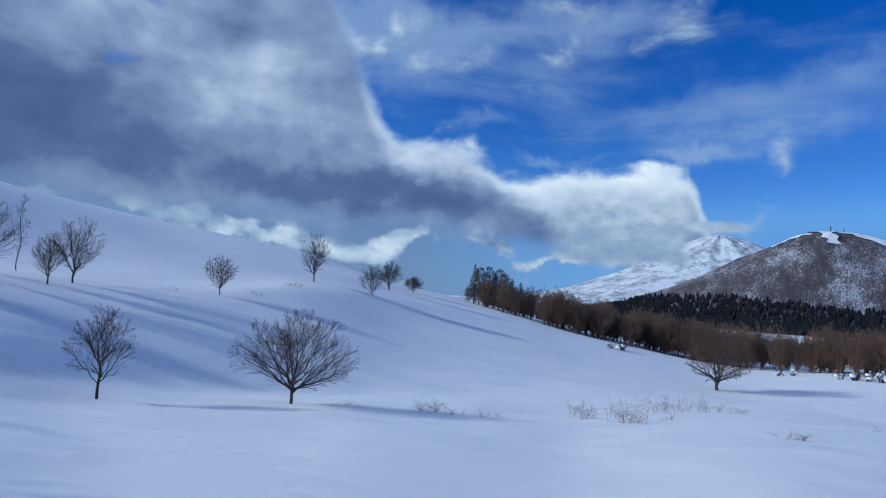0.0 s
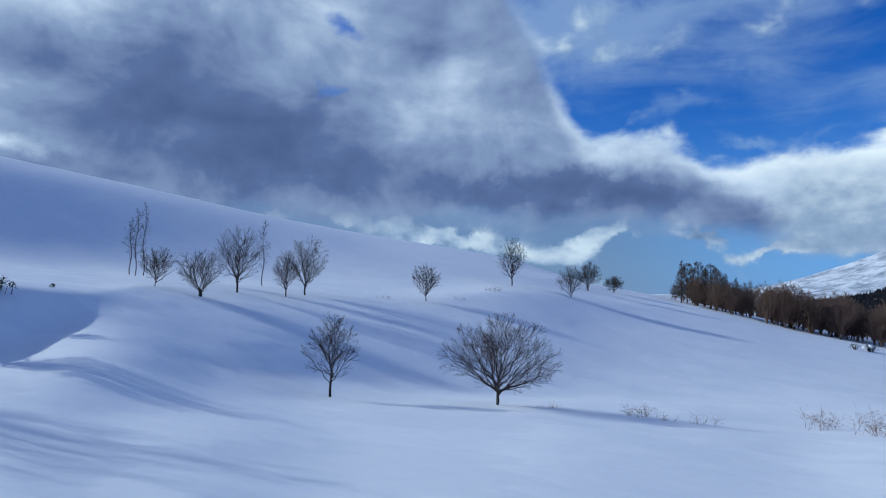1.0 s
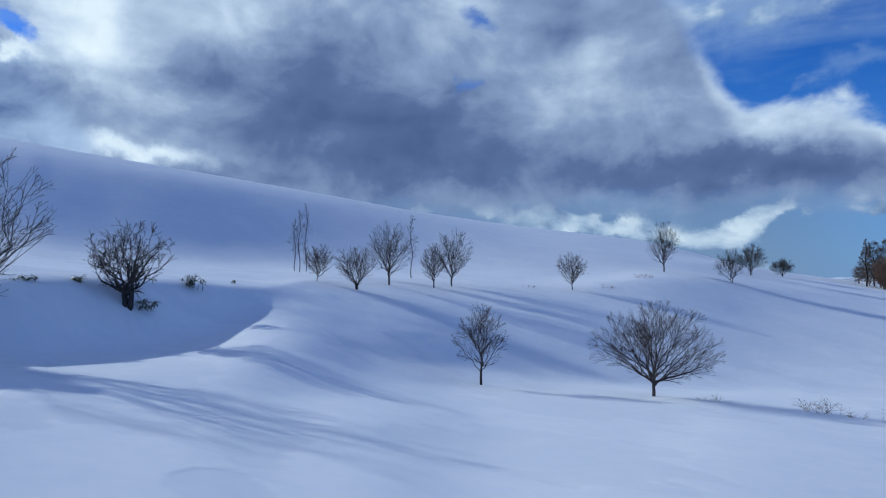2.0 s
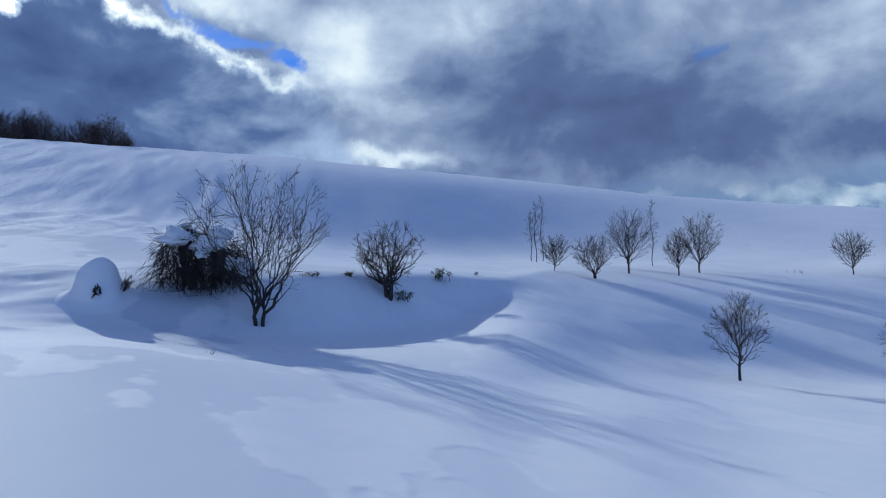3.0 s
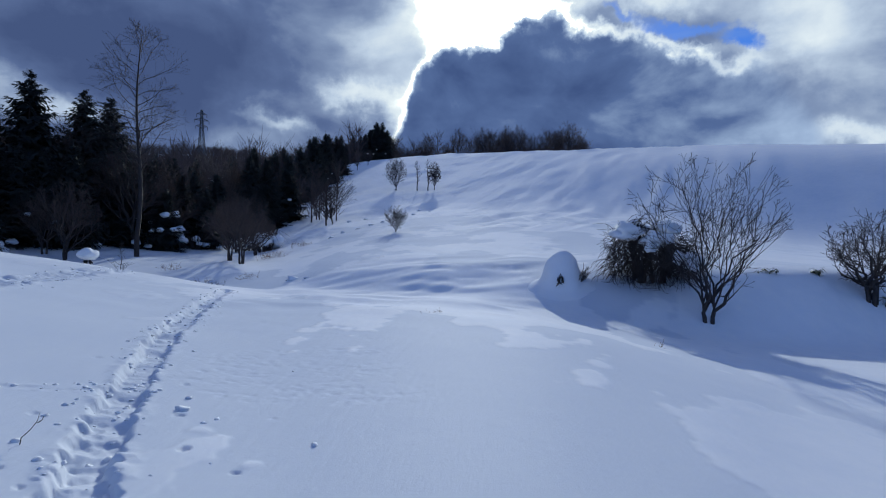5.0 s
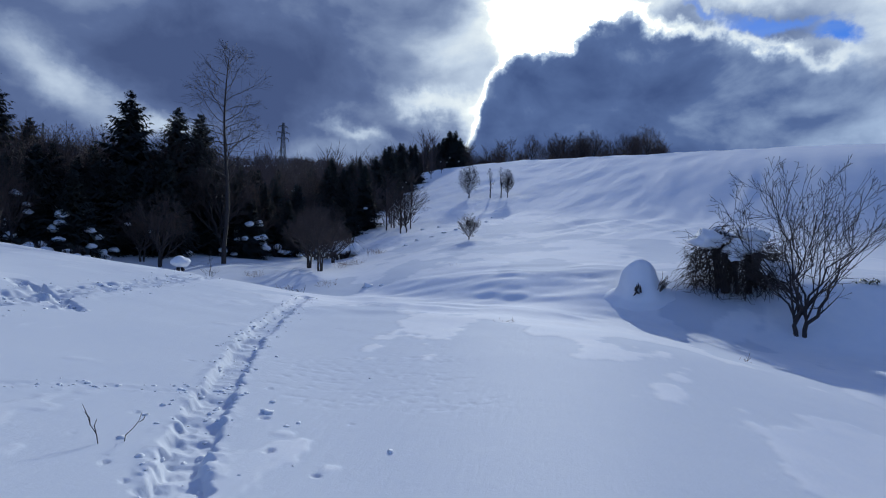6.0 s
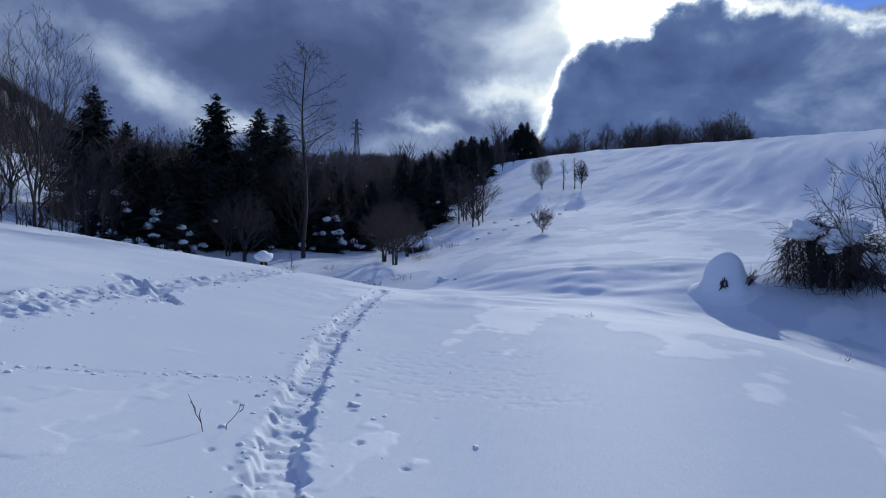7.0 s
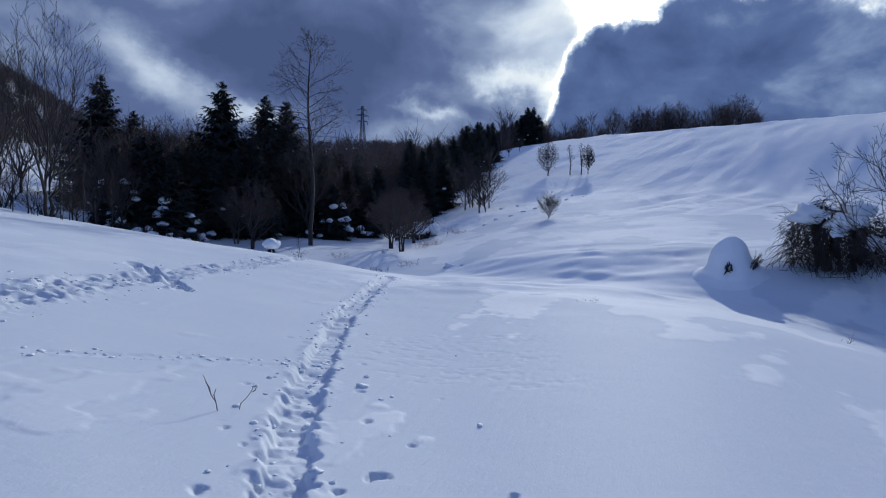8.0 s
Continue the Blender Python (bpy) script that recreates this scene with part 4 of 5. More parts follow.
# ---- snow-laden thicket and snow-capped stump ----
def thicket():
    rng = random.Random(3)
    x, y, z = spot(75.5, 18.45, 0.06)
    e = thing("snow_laden_thicket", (x, y, z), 0, 1.04, label="tangled brown climber thicket loaded with snow", category="bush")
    vines, stems, white = Shape(), Shape(), Shape()
    # more inner stems than show, added so that the thicket's shadow falls solid
    for k in range(24):
        a = rng.uniform(0, 6.283)
        p0 = Vector((math.cos(a) * 0.45, math.sin(a) * 0.45, -0.1))
        p1 = Vector((math.cos(a) * 0.7, math.sin(a) * 0.6, rng.uniform(1.0, 1.5)))
        stems.tube([p0, p0.lerp(p1, 0.5) + Vector((rng.uniform(-0.15, 0.15), rng.uniform(-0.15, 0.15), 0)), p1], [0.045, 0.035, 0.02], 6)
    for k in range(1500):
        a, u = rng.uniform(0, 6.283), rng.random() ** 0.45
        c, s = math.cos(a), math.sin(a)
        top = (1.5 - 0.2 * s + 0.14 * math.sin(a * 5 + 1)) * math.sqrt(max(0.06, 1 - 0.75 * u * u))
        at = Vector((c * 0.95 * u, s * 1.15 * u, top * rng.uniform(0.08, 1.06)))
        way = Vector((c * 0.4 + rng.gauss(0, 0.6), s * 0.3 + rng.gauss(0, 0.6), rng.gauss(0.15, 0.5))).normalized()
        curl = Vector((rng.gauss(0, 0.25), rng.gauss(0, 0.25), 0))
        hang = rng.uniform(0.15, 0.75)
        line, pace = [at], rng.uniform(0.06, 0.17)
        for _ in range(6):
            way = (bend(rng, way, 0.22) + curl - Vector((0, 0, hang))).normalized()
            at = at + way * pace
            at.z = max(at.z, -0.02 - 0.25 * max(0.0, at.x))
            line.append(at.copy())
        vines.tube(line, [r * rng.uniform(0.8, 1.1) for r in (0.010, 0.009, 0.008, 0.007, 0.006, 0.005, 0.003)], 3)
    for k in range(170):
        a = rng.uniform(0, 6.283)
        at = Vector((math.cos(a) * 0.8, math.sin(a) * 1.05, rng.uniform(0.7, 1.45)))
        way = Vector((math.cos(a) + rng.gauss(0, 0.6), math.sin(a) + rng.gauss(0, 0.6), rng.uniform(-0.1, 0.9))).normalized()
        line = [at]
        for _ in range(4):
            way = bend(rng, way, 0.25)
            at = at + way * 0.09
            line.append(at.copy())
        vines.tube(line, [0.007, 0.006, 0.005, 0.004, 0.003], 3)
    for c, s, k in (((0.55, -0.78, 1.24), (0.32, 0.34, 0.24), 1), ((0.78, -0.05, 1.04), (0.28, 0.36, 0.26), 2), ((0.62, 0.30, 1.30), (0.30, 0.30, 0.20), 11), ((0.95, -0.28, 0.84), (0.13, 0.14, 0.16), 12), ((0.95, 0.84, 0.42), (0.20, 0.30, 0.26), 3), ((0.92, 0.46, 0.55), (0.13, 0.16, 0.18), 9),
                    ((-0.2, 0.3, 1.42), (0.35, 0.3, 0.2), 4), ((-0.3, -0.5, 1.4), (0.4, 0.4, 0.2), 8)):
        white.pillow(c, *s, k, 12, 18, 0.75, 0.75)
    tagged(part("stem_tangle", stems, BARK, e), kind="stuff")
    part("vines", vines, VINE, e, "drooping brown vines")
    tagged(part("snow_load", white, SNOW_LOAD, e, "pillows of fresh snow"), kind="stuff")


thicket()


def snow_mound():
    x, y, z = spot(83.4, 18.3, 0.04)
    e = thing("snow_capped_stump", (x, y, z), 0, label="rounded cone of snow over a buried stump", category="snow mound")
    body, dark = Shape(), Shape()
    around, rows = 44, 30
    outline = [(0.0, 1.10), (0.14, 1.085), (0.27, 1.02), (0.38, 0.92), (0.46, 0.80), (0.53, 0.58), (0.60, 0.38), (0.70, 0.24), (0.85, 0.14), (1.05, 0.06), (1.30, -0.06)]
    for i in range(rows + 1):
        u = i / rows * 10
        rad, h = (float(np.interp(u, range(11), [o[m] for o in outline])) for m in (0, 1))
        for k in range(around):
            a = 2 * math.pi * k / around
            n = 1 + 0.10 * noise.noise(Vector((math.cos(a) * 1.1, math.sin(a) * 1.1, u * 0.3))) + 0.10 * max(0, u / 10 - 0.5) * noise.noise(Vector((math.cos(a) * 3, math.sin(a) * 3, 7)))
            px, py = math.cos(a) * rad * n * 0.95, math.sin(a) * rad * n
            lie = (ground_at(x + px, y + py) - z - 0.1) * min(1.0, rad / 0.7)
            body.v.append(Vector((px, py, lie + h + 0.04 * noise.noise(Vector((math.cos(a) * rad * 3, math.sin(a) * rad * 3, 3))))))
    for i in range(rows):
        for k in range(around):
            a, b = i * around + k, i * around + (k + 1) % around
            body.f.append((a, a + around, b + around, b))
    rng = random.Random(9)
    # bark-dark stubs stand in for a shaded hollow with branches in the cone
    for k in range(14):
        p = Vector((0.62 + rng.uniform(-0.05, 0.05), -0.10 + rng.uniform(-0.07, 0.07), rng.uniform(0.12, 0.38)))
        dark.tube([p - Vector((0.25, 0, 0)), p, p + Vector((rng.uniform(0.0, 0.12), rng.uniform(-0.07, 0.07), rng.uniform(-0.1, 0.14)))], [0.035, 0.025, 0.008], 5)
    side = Shape()
    for k in range(20):
        p = Vector((0.15 + rng.uniform(-0.2, 0.3), 0.62 + rng.uniform(-0.05, 0.12), rng.uniform(0.25, 0.6)))
        side.tube([p - Vector((0, 0.15, 0.25)), p, p + Vector((rng.uniform(-0.08, 0.08), rng.uniform(0.0, 0.12), rng.uniform(0.03, 0.2)))], [0.012, 0.008, 0.004], 4)
    part("snow_cone", body, SNOW_LOAD, e)
    part("stump", dark, BARK, e, "dark hollow with stubs in the snow")
    part("dead_twigs", side, BARK, e, "dark dead twigs poking from the snow")


snow_mound()


def leafy_bush(a, r, wide, high, leaves, seed, label):
    rng = random.Random(seed)
    e = thing("evergreen_shrub", spot(a, r), 0, label=label, category="shrub", group="evergreen shrubs on the bank")
    wood, green = Shape(), Shape()
    for k in range(max(3, leaves // 4)):
        t = rng.uniform(0, 6.283)
        p = Vector((math.cos(t) * wide * rng.uniform(0, 0.42), math.sin(t) * wide * rng.uniform(0, 0.3), -0.05))
        q = p + Vector((rng.gauss(0, 0.06), rng.gauss(0, 0.06), high * rng.uniform(0.45, 0.95)))
        wood.tube([p, q], [0.008, 0.004], 4)
        for m in range(7):
            s = 6.283 * m / 7 + rng.uniform(-0.3, 0.3)
            green.leaf(q - Vector((0, 0, rng.uniform(0, 0.10))), Vector((math.cos(s), math.sin(s), rng.uniform(-0.7, 0.25))), rng.uniform(0.11, 0.20), rng.uniform(0.04, 0.065), 0.3)
    tagged(part("stems", wood, TWIG, e), kind="stuff")
    tagged(part("leaves", green, LEAF, e), kind="stuff")


leafy_bush(54.3, 23.7, 1.2, 0.65, 90, 1, "evergreen shrub with drooping leaves above the snow")
leafy_bush(58.0, 21.0, 0.9, 0.45, 80, 2, "evergreen shrub at the foot of the gnarled tree")
leafy_bush(66.2, 19.8, 1.0, 0.35, 40, 3, "sparse evergreen sprigs on the bank")
leafy_bush(51.0, 28, 0.3, 0.28, 18, 4, "single evergreen sprig in the snow")
leafy_bush(62.8, 20.8, 0.35, 0.3, 24, 5, "sparse evergreen sprigs on the bank")


def dry_weeds(a, r, wide, high, count, seed, label, mat=DRY):
    rng = random.Random(seed)
    e = thing("dry_weeds", spot(a, r), 0, label=label, category="weeds", group="dry weeds in the snow")
    s = Shape()
    for k in range(count):
        t = rng.uniform(0, 6.283)
        d = wide / 2 * math.sqrt(rng.random())
        p = Vector((math.cos(t) * d, math.sin(t) * d * 0.6, -0.15))
        q = p + Vector((rng.gauss(0, 0.28), rng.gauss(0, 0.28), 0.7)) * high * rng.uniform(0.5, 1.1)
        w = q + Vector((rng.gauss(0, 0.25), rng.gauss(0, 0.2), rng.uniform(-0.1, 0.4))) * high
        s.tube([p, q, w], [0.005, 0.0035, 0.002], 3)
        for m in range(5):
            b = p.lerp(q, rng.uniform(0.4, 1))
            s.tube([b, b + Vector((rng.gauss(0, 0.2), rng.gauss(0, 0.2), rng.uniform(0.05, 0.25))) * high], [0.004, 0.003], 3)
    part("stalks", s, mat, e)


for a, r, w, h, n, seed in ((8.6, 23.0, 0.5, 0.45, 8, 1), (0.6, 23.2, 1.1, 0.75, 16, 2), (-1.6, 23.2, 0.5, 0.5, 6, 3), (-4.6, 23.2, 0.8, 0.65, 8, 4), (-13.0, 27.0, 1.8, 1.1, 20, 5), (-16.2, 25.5, 1.5, 1.2, 18, 6), (-17.5, 24.0, 1.0, 0.9, 14, 7),
                            (-19.5, 30.0, 2.0, 1.1, 20, 8), (-22.2, 32.0, 2.0, 1.1, 18, 9), (-25.2, 33.0, 2.0, 0.6, 14, 10), (-29.6, 20.5, 0.8, 0.5, 12, 11), (-20.5, 26.0, 0.7, 0.5, 7, 12), (75.5, 12.2, 0.3, 0.3, 4, 13), (95.5, 12.8, 0.7, 0.25, 9, 14),
                            (112.0, 27.0, 1.4, 0.5, 10, 15), (116.0, 28.0, 1.2, 0.5, 10, 16), (110, 36.0, 2.4, 0.8, 34, 17), (107.5, 40.0, 2.0, 0.7, 24, 18), (118.5, 33, 1.6, 0.6, 16, 19), (100, 26.0, 0.5, 0.3, 6, 20), (13.8, 54, 1.6, 0.7, 20, 21), (17.0, 48, 1.2, 0.5, 10, 22), (24.0, 46, 1.2, 0.5, 8, 23)):
    dry_weeds(a, r, w, h, n, seed, "dry brown weed stalks above the snow")


def twig(a, r, line, label):
    e = thing("twig", spot(a, r, 0.0), a, label=label, category="twig", group="twigs beside the trail")
    s = Shape()
    for pts in line:
        s.tube([Vector((x, 0.02 * i, z)) for i, (x, z) in enumerate(pts)], [0.0038, 0.0034, 0.0028, 0.0022, 0.0015][:len(pts)], 5)
    part("stalk", s, BARK, e)


twig(132.0, 4.95, [[(0.05, -0.08), (0.03, 0.06), (-0.01, 0.13), (-0.03, 0.20), (-0.06, 0.27)], [(0.03, 0.06), (0.015, 0.12), (0.03, 0.16)], [(-0.01, 0.13), (-0.015, 0.18), (-0.045, 0.22)]], "forked dark twig standing in the snow")
twig(129.2, 5.0, [[(-0.05, -0.08), (-0.03, 0.05), (0.02, 0.09), (0.06, 0.14), (0.075, 0.19)], [(0.06, 0.14), (0.085, 0.15), (0.095, 0.17)]], "bent dark twig standing in the snow")
dry_weeds(114.6, 24.5, 0.9, 0.55, 6, 33, "fallen dark branch in the snow", BARK)
dry_weeds(122.1, 24.5, 0.15, 0.8, 3, 34, "upright dark stake and twigs in the snow", BARK)
dry_weeds(-35.0, 30.0, 0.1, 0.5, 2, 35, "lone dark twig in the valley field", BARK)

# ---- the wood beside the trail ----
WOOD = "trees of the wood"
for a, r, h, s in ((135.2, 37.5, 5.8, 4), (132.5, 36.5, 4.6, 5), (137.2, 42, 4.8, 6), (118.9, 44, 4.2, 7)):
    spruce("snowy_spruce", spot(a, r), h, h * 0.85, s, 22, dict(label="small spruce heaped with clumps of snow", category="tree", group=WOOD))
spr = [spruce("spruce", spot(128.6, 44), 10.2, 9.0, 1, 5, dict(label="dark spruce with snow on its lower boughs", category="tree", group=WOOD)),
       spruce("spruce", spot(124.8, 46), 10.0, 8.4, 2, 0, dict(label="dark spruce in the wood", category="tree", group=WOOD)),
       spruce("spruce", spot(108.5, 66), 7.2, 4.8, 3, 2, dict(label="dark spruce at the wood's edge", category="tree", group=WOOD))]
oak = [bare_tree("bare_tree", spot(141.9, 29.8), 9.0, 5.0, 101, mains=13, counts=(8, 4, 2), stems=2, fork=0.2, base=0.1, kind="fan", angle=30, thin=0.006, base_radius=0.085, low=0.5, limbs=(0.35, 0.55), mats=(BARK, BARK), tags=dict(label="tall many-branched bare tree above the trail", category="tree", group=WOOD)),
       bare_tree("bare_tree", spot(138.4, 37), 5.6, 3.8, 102, mains=9, counts=(9, 6, 2), stems=1, fork=0.3, base=0.2, kind="round", thin=0.007, mats=(BARK, TWIG), tags=dict(label="slim bare tree in the wood", category="tree", group=WOOD)),
       bare_tree("bare_tree", spot(112.6, 33.6), 3.6, 3.9, 103, mains=11, counts=(8, 6, 2), stems=3, fork=0.28, base=0.22, kind="wide", thin=0.006, base_radius=0.065, mats=(BARK, TWIG), tags=dict(label="many-stemmed russet bare tree at the wood's edge", category="tree", group=WOOD)),
       bare_tree("bare_tree", spot(126.1, 36.6), 4.2, 3.9, 104, mains=10, counts=(8, 6, 2), stems=2, fork=0.25, base=0.2, kind="wide", thin=0.007, mats=(BARK, TWIG), tags=dict(label="russet bare tree at the wood's edge", category="tree", group=WOOD))]
bare_tree("poplar", spot(121.0, 38.5), 13.6, 6.4, 120, mains=46, counts=(8, 4), base=0.34, kind="tall", angle=64, thin=0.006, base_radius=0.14, zigzag=0.2, lean=0.03, turn=200, mats=(BARK, BARK),
          tags=dict(label="tall bare tree towering over the wood", category="tree", group=WOOD))
rng = random.Random(7)
SKYLINE = [(98, 12.0), (101, 12.6), (105, 12.4), (107.4, 12.0), (111.7, 11.3), (115, 10.7), (117, 10.2), (120, 10.0), (126, 10.6), (134, 10.7), (140, 11.5)]  # bearing, height in degrees of the wood's outline


def under(a, r, tall, size, slack=0.5):
    """A size that keeps a tree below the wood's outline in the camera's view."""
    e = float(np.interp(a, [c[0] for c in SKYLINE], [c[1] for c in SKYLINE])) - slack * rng.random()
    room = 1.6 + r * math.tan(radians(e)) - spot(a, r)[2]
    return max(0.3, min(size, room / tall))


TALL = (10.2, 10.0, 7.2)
for a, r, k, s in ((123.1, 47, 1, 0.98), (138.2, 48, 0, 0.92), (135.7, 55, 1, 0.80), (131.2, 46, 0, 0.62), (133.2, 36, 2, 0.52), (135.2, 37, 2, 0.62), (129.8, 43, 2, 0.75), (126.5, 44, 1, 0.7), (118.3, 52, 1, 0.68), (116.6, 55, 0, 0.62),
                   (114.6, 54, 2, 0.8), (112.0, 60, 1, 0.75), (110.3, 62, 2, 1.0), (119.6, 58, 0, 0.75), (121.8, 60, 1, 0.9), (113.4, 72, 0, 0.85), (109.6, 76, 1, 0.9), (107.6, 84, 0, 0.75), (106.3, 92, 1, 0.85), (104.9, 100, 0, 0.8),
                   (116.2, 80, 1, 0.9), (118.6, 84, 0, 0.85), (111.4, 92, 1, 1.0), (108.8, 108, 0, 1.0), (103.6, 112, 1, 0.85), (105.6, 118, 0, 0.95), (127.2, 58, 1, 0.8), (130.4, 62, 0, 0.8), (125.8, 41, 2, 0.9), (127.4, 41, 0, 0.55), (129.2, 40, 2, 0.85), (130.6, 41, 1, 0.55), (132.4, 42, 0, 0.6), (134.2, 44, 1, 0.62), (136.2, 46, 0, 0.6), (122.4, 44, 2, 0.9), (120.2, 46, 2, 0.8), (117.4, 48, 2, 0.75), (115.4, 47, 2, 0.6), (137.0, 40, 2, 0.6)):
    free = r in (47, 48, 55)  # the few that stand out
    copy_at(spr[k], spot(a + rng.uniform(-0.2, 0.2), r), rng.uniform(0, 360), s * rng.uniform(0.95, 1.05) if free else under(a, r, TALL[k], s, 1.2))
for k in range(46):
    a = rng.uniform(98.5, 107)
    copy_at(spr[rng.choice((0, 1))], spot(a, rng.uniform(150, 185)), rng.uniform(0, 360), rng.uniform(0.75, 1.1), label="dark spruce on the hilltop", group="trees on the hilltop")
for k in range(70):
    a = rng.uniform(107.5, 136)
    r = rng.uniform(42, 80) if a > 112 else rng.uniform(70, 120)
    copy_at(oak[rng.choice((1, 2, 3))], spot(a, r), rng.uniform(0, 360), under(a, r, 4.6, rng.uniform(0.9, 1.5)))
for a, r, k, s in ((145.5, 30, 0, 0.8), (140.2, 33, 1, 0.45), (142.9, 29.0, 2, 0.32), (139.9, 31, 2, 0.36), (144.2, 33, 1, 0.4), (146.6, 44, 1, 1.0), (143.4, 52, 1, 1.1), (140.6, 56, 1, 1.0), (148.5, 50, 3, 1.3), (141.0, 70, 3, 1.3), (145.0, 75, 1, 1.2), (138.8, 66, 3, 1.2), (113.6, 36, 2, 0.92), (111.4, 40, 2, 0.75), (127.5, 38, 3, 0.8), (136.6, 36, 1, 0.75), (149, 30, 0, 0.9), (118.2, 46, 3, 0.9), (102.2, 118, 1, 0.7), (101.2, 128, 1, 0.6)):
    copy_at(oak[k], spot(a, r), rng.uniform(0, 360), s)
for k in range(40):
    a = rng.uniform(80.5, 101)
    copy_at(oak[rng.choice((1, 2, 3, 1))], spot(a, rng.uniform(165, 200)), rng.uniform(0, 360), rng.uniform(1.25, 1.75) * (0.7 + 0.3 * min(1, (a - 79) / 8)), label="bare tree along the hilltop", group="trees on the hilltop")
copy_at(oak[3], spot(82.3, 160), 40, 1.9, label="round bare tree standing out on the hilltop", group="trees on the hilltop")


def snow_bush(a, r, size, seed):
    """Low twigs bowed under a cap of snow."""
    rng = random.Random(seed)
    e = thing("snow_capped_bush", spot(a, r), rng.uniform(0, 360), label="low bush bowed under a cap of snow", category="bush", group="snow-capped bushes")
    twigs, white = Shape(), Shape()
    for k in range(40):
        t = rng.uniform(0, 6.283)
        p = Vector((math.cos(t) * 0.15, math.sin(t) * 0.15, -0.1)) * size
        q = Vector((math.cos(t) * 0.4, math.sin(t) * 0.4, rng.uniform(0.5, 0.8))) * size
        w = Vector((math.cos(t) * rng.uniform(0.55, 0.9), math.sin(t) * rng.uniform(0.55, 0.9), rng.uniform(0.1, 0.6))) * size
        twigs.tube([p, q, w], [0.016 * size, 0.012 * size, 0.007], 4)
    for k in range(6):
        t, d = rng.uniform(0, 6.283), rng.uniform(0.0, 0.7)
        s = rng.uniform(0.13, 0.30) * size
        white.pillow((math.cos(t) * d * size, math.sin(t) * d * size, (0.62 - 0.6 * d + rng.uniform(-0.1, 0.1)) * size), s * 1.15, s, s * 0.75, seed + k, 8, 12, 0.4, 0.6)
    part("twig_tangle", twigs, BARK, e)
    tagged(part("snow_cap", white, SNOW_LOAD, e), kind="stuff")


for i, (a, r, s) in enumerate(((110.6, 44, 2.2), (111.6, 46, 1.6), (135.0, 34.5, 1.0), (132.6, 34, 1.0), (130.6, 37, 0.9), (147.5, 36, 1.7), (145.0, 36, 1.3), (141.8, 36, 1.2), (119.6, 45, 1.2), (116.4, 46, 1.3), (-16.5, 77, 1.0), (-15.5, 76, 0.8), (-33.0, 72, 0.9), (-33.9, 71, 1.1), (-34.8, 71, 0.9), (-35.6, 70, 1.1), (-36.4, 71, 0.9), (-37.2, 70, 1.1), (-38.2, 70, 1.0), (-29.8, 77, 0.9), (-28.8, 77, 0.7))):
    snow_bush(a, r, s, 200 + i)

def capped_stump(a, r):
    """A broken stem under one heavy cap of snow."""
    rng = random.Random(61)
    e = thing("capped_stump", spot(a, r), 0, 0.82, label="broken dark stump under a thick cap of snow", category="stump")
    stem, cap = Shape(), Shape()
    for k in range(16):
        t = rng.uniform(0, 6.283)
        stem.tube([Vector((math.cos(t) * 0.25, math.sin(t) * 0.25, -0.1)), Vector((math.cos(t) * 0.12, math.sin(t) * 0.12, 0.45)), Vector((math.cos(t) * rng.uniform(0.2, 0.5), math.sin(t) * rng.uniform(0.2, 0.5), rng.uniform(0.2, 0.62)))], [0.05, 0.04, 0.012], 5)
    cap.pillow((0, 0, 0.68), 0.52, 0.52, 0.36, 5, 10, 16, 0.3, 0.55)
    part("stems", stem, BARK, e)
    part("snow_cap", cap, SNOW_LOAD, e, "thick rounded cap of snow")


capped_stump(124.6, 29.5)
rng = random.Random(19)
shoot = None
for a, r, h in ((144.2, 28.5, 1.9), (143.2, 29.0, 2.4), (142.6, 28.2, 1.5), (141.0, 29.0, 2.2), (140.4, 29.6, 1.8), (139.4, 30.5, 2.6), (138.6, 31.5, 2.0), (140.9, 28.4, 1.3), (137.4, 32.0, 2.3), (122.2, 26.2, 1.1)):
    if shoot is None:
        shoot = bare_tree("sapling", spot(a, r), 2.0, 0.9, 211, mains=14, counts=(4, 2), base=0.15, kind="tall", angle=34, thin=0.004, base_radius=0.02, mats=(BARK, BARK), tags=dict(label="thin upright bare sapling by the trail", category="tree", group="saplings by the trail"))
    else:
        copy_at(shoot, spot(a, r), rng.uniform(0, 360), h / 2.0)

# ---- the wood in the valley ----
VALLEY = "trees of the valley wood"
larch = [bare_tree("larch", spot(-2.9, 96), 6.4, 3.6, 131, mains=80, counts=(8, 3), base=0.10, kind="cone", angle=80, thin=0.014, base_radius=0.10, mats=(BARK, LARCH),
                   tags=dict(label="bare larch at the wood's upper end", category="tree", group=VALLEY)),
         bare_tree("larch", spot(-4.2, 97), 6.6, 3.0, 132, mains=60, counts=(8, 3), base=0.25, kind="tall", angle=74, thin=0.014, base_radius=0.09, mats=(BARK, LARCH),
                   tags=dict(label="thin bare larch at the wood's upper end", category="tree", group=VALLEY))]
for a, r, s in ((-3.4, 101, 0.95), (-5.2, 97, 1.0), (-5.7, 95, 0.9), (-6.4, 98, 0.9), (-4.8, 102, 0.95), (-7.2, 97, 0.85)):
    copy_at(larch[rng.choice((0, 1))], spot(a, r), rng.uniform(0, 360), s)
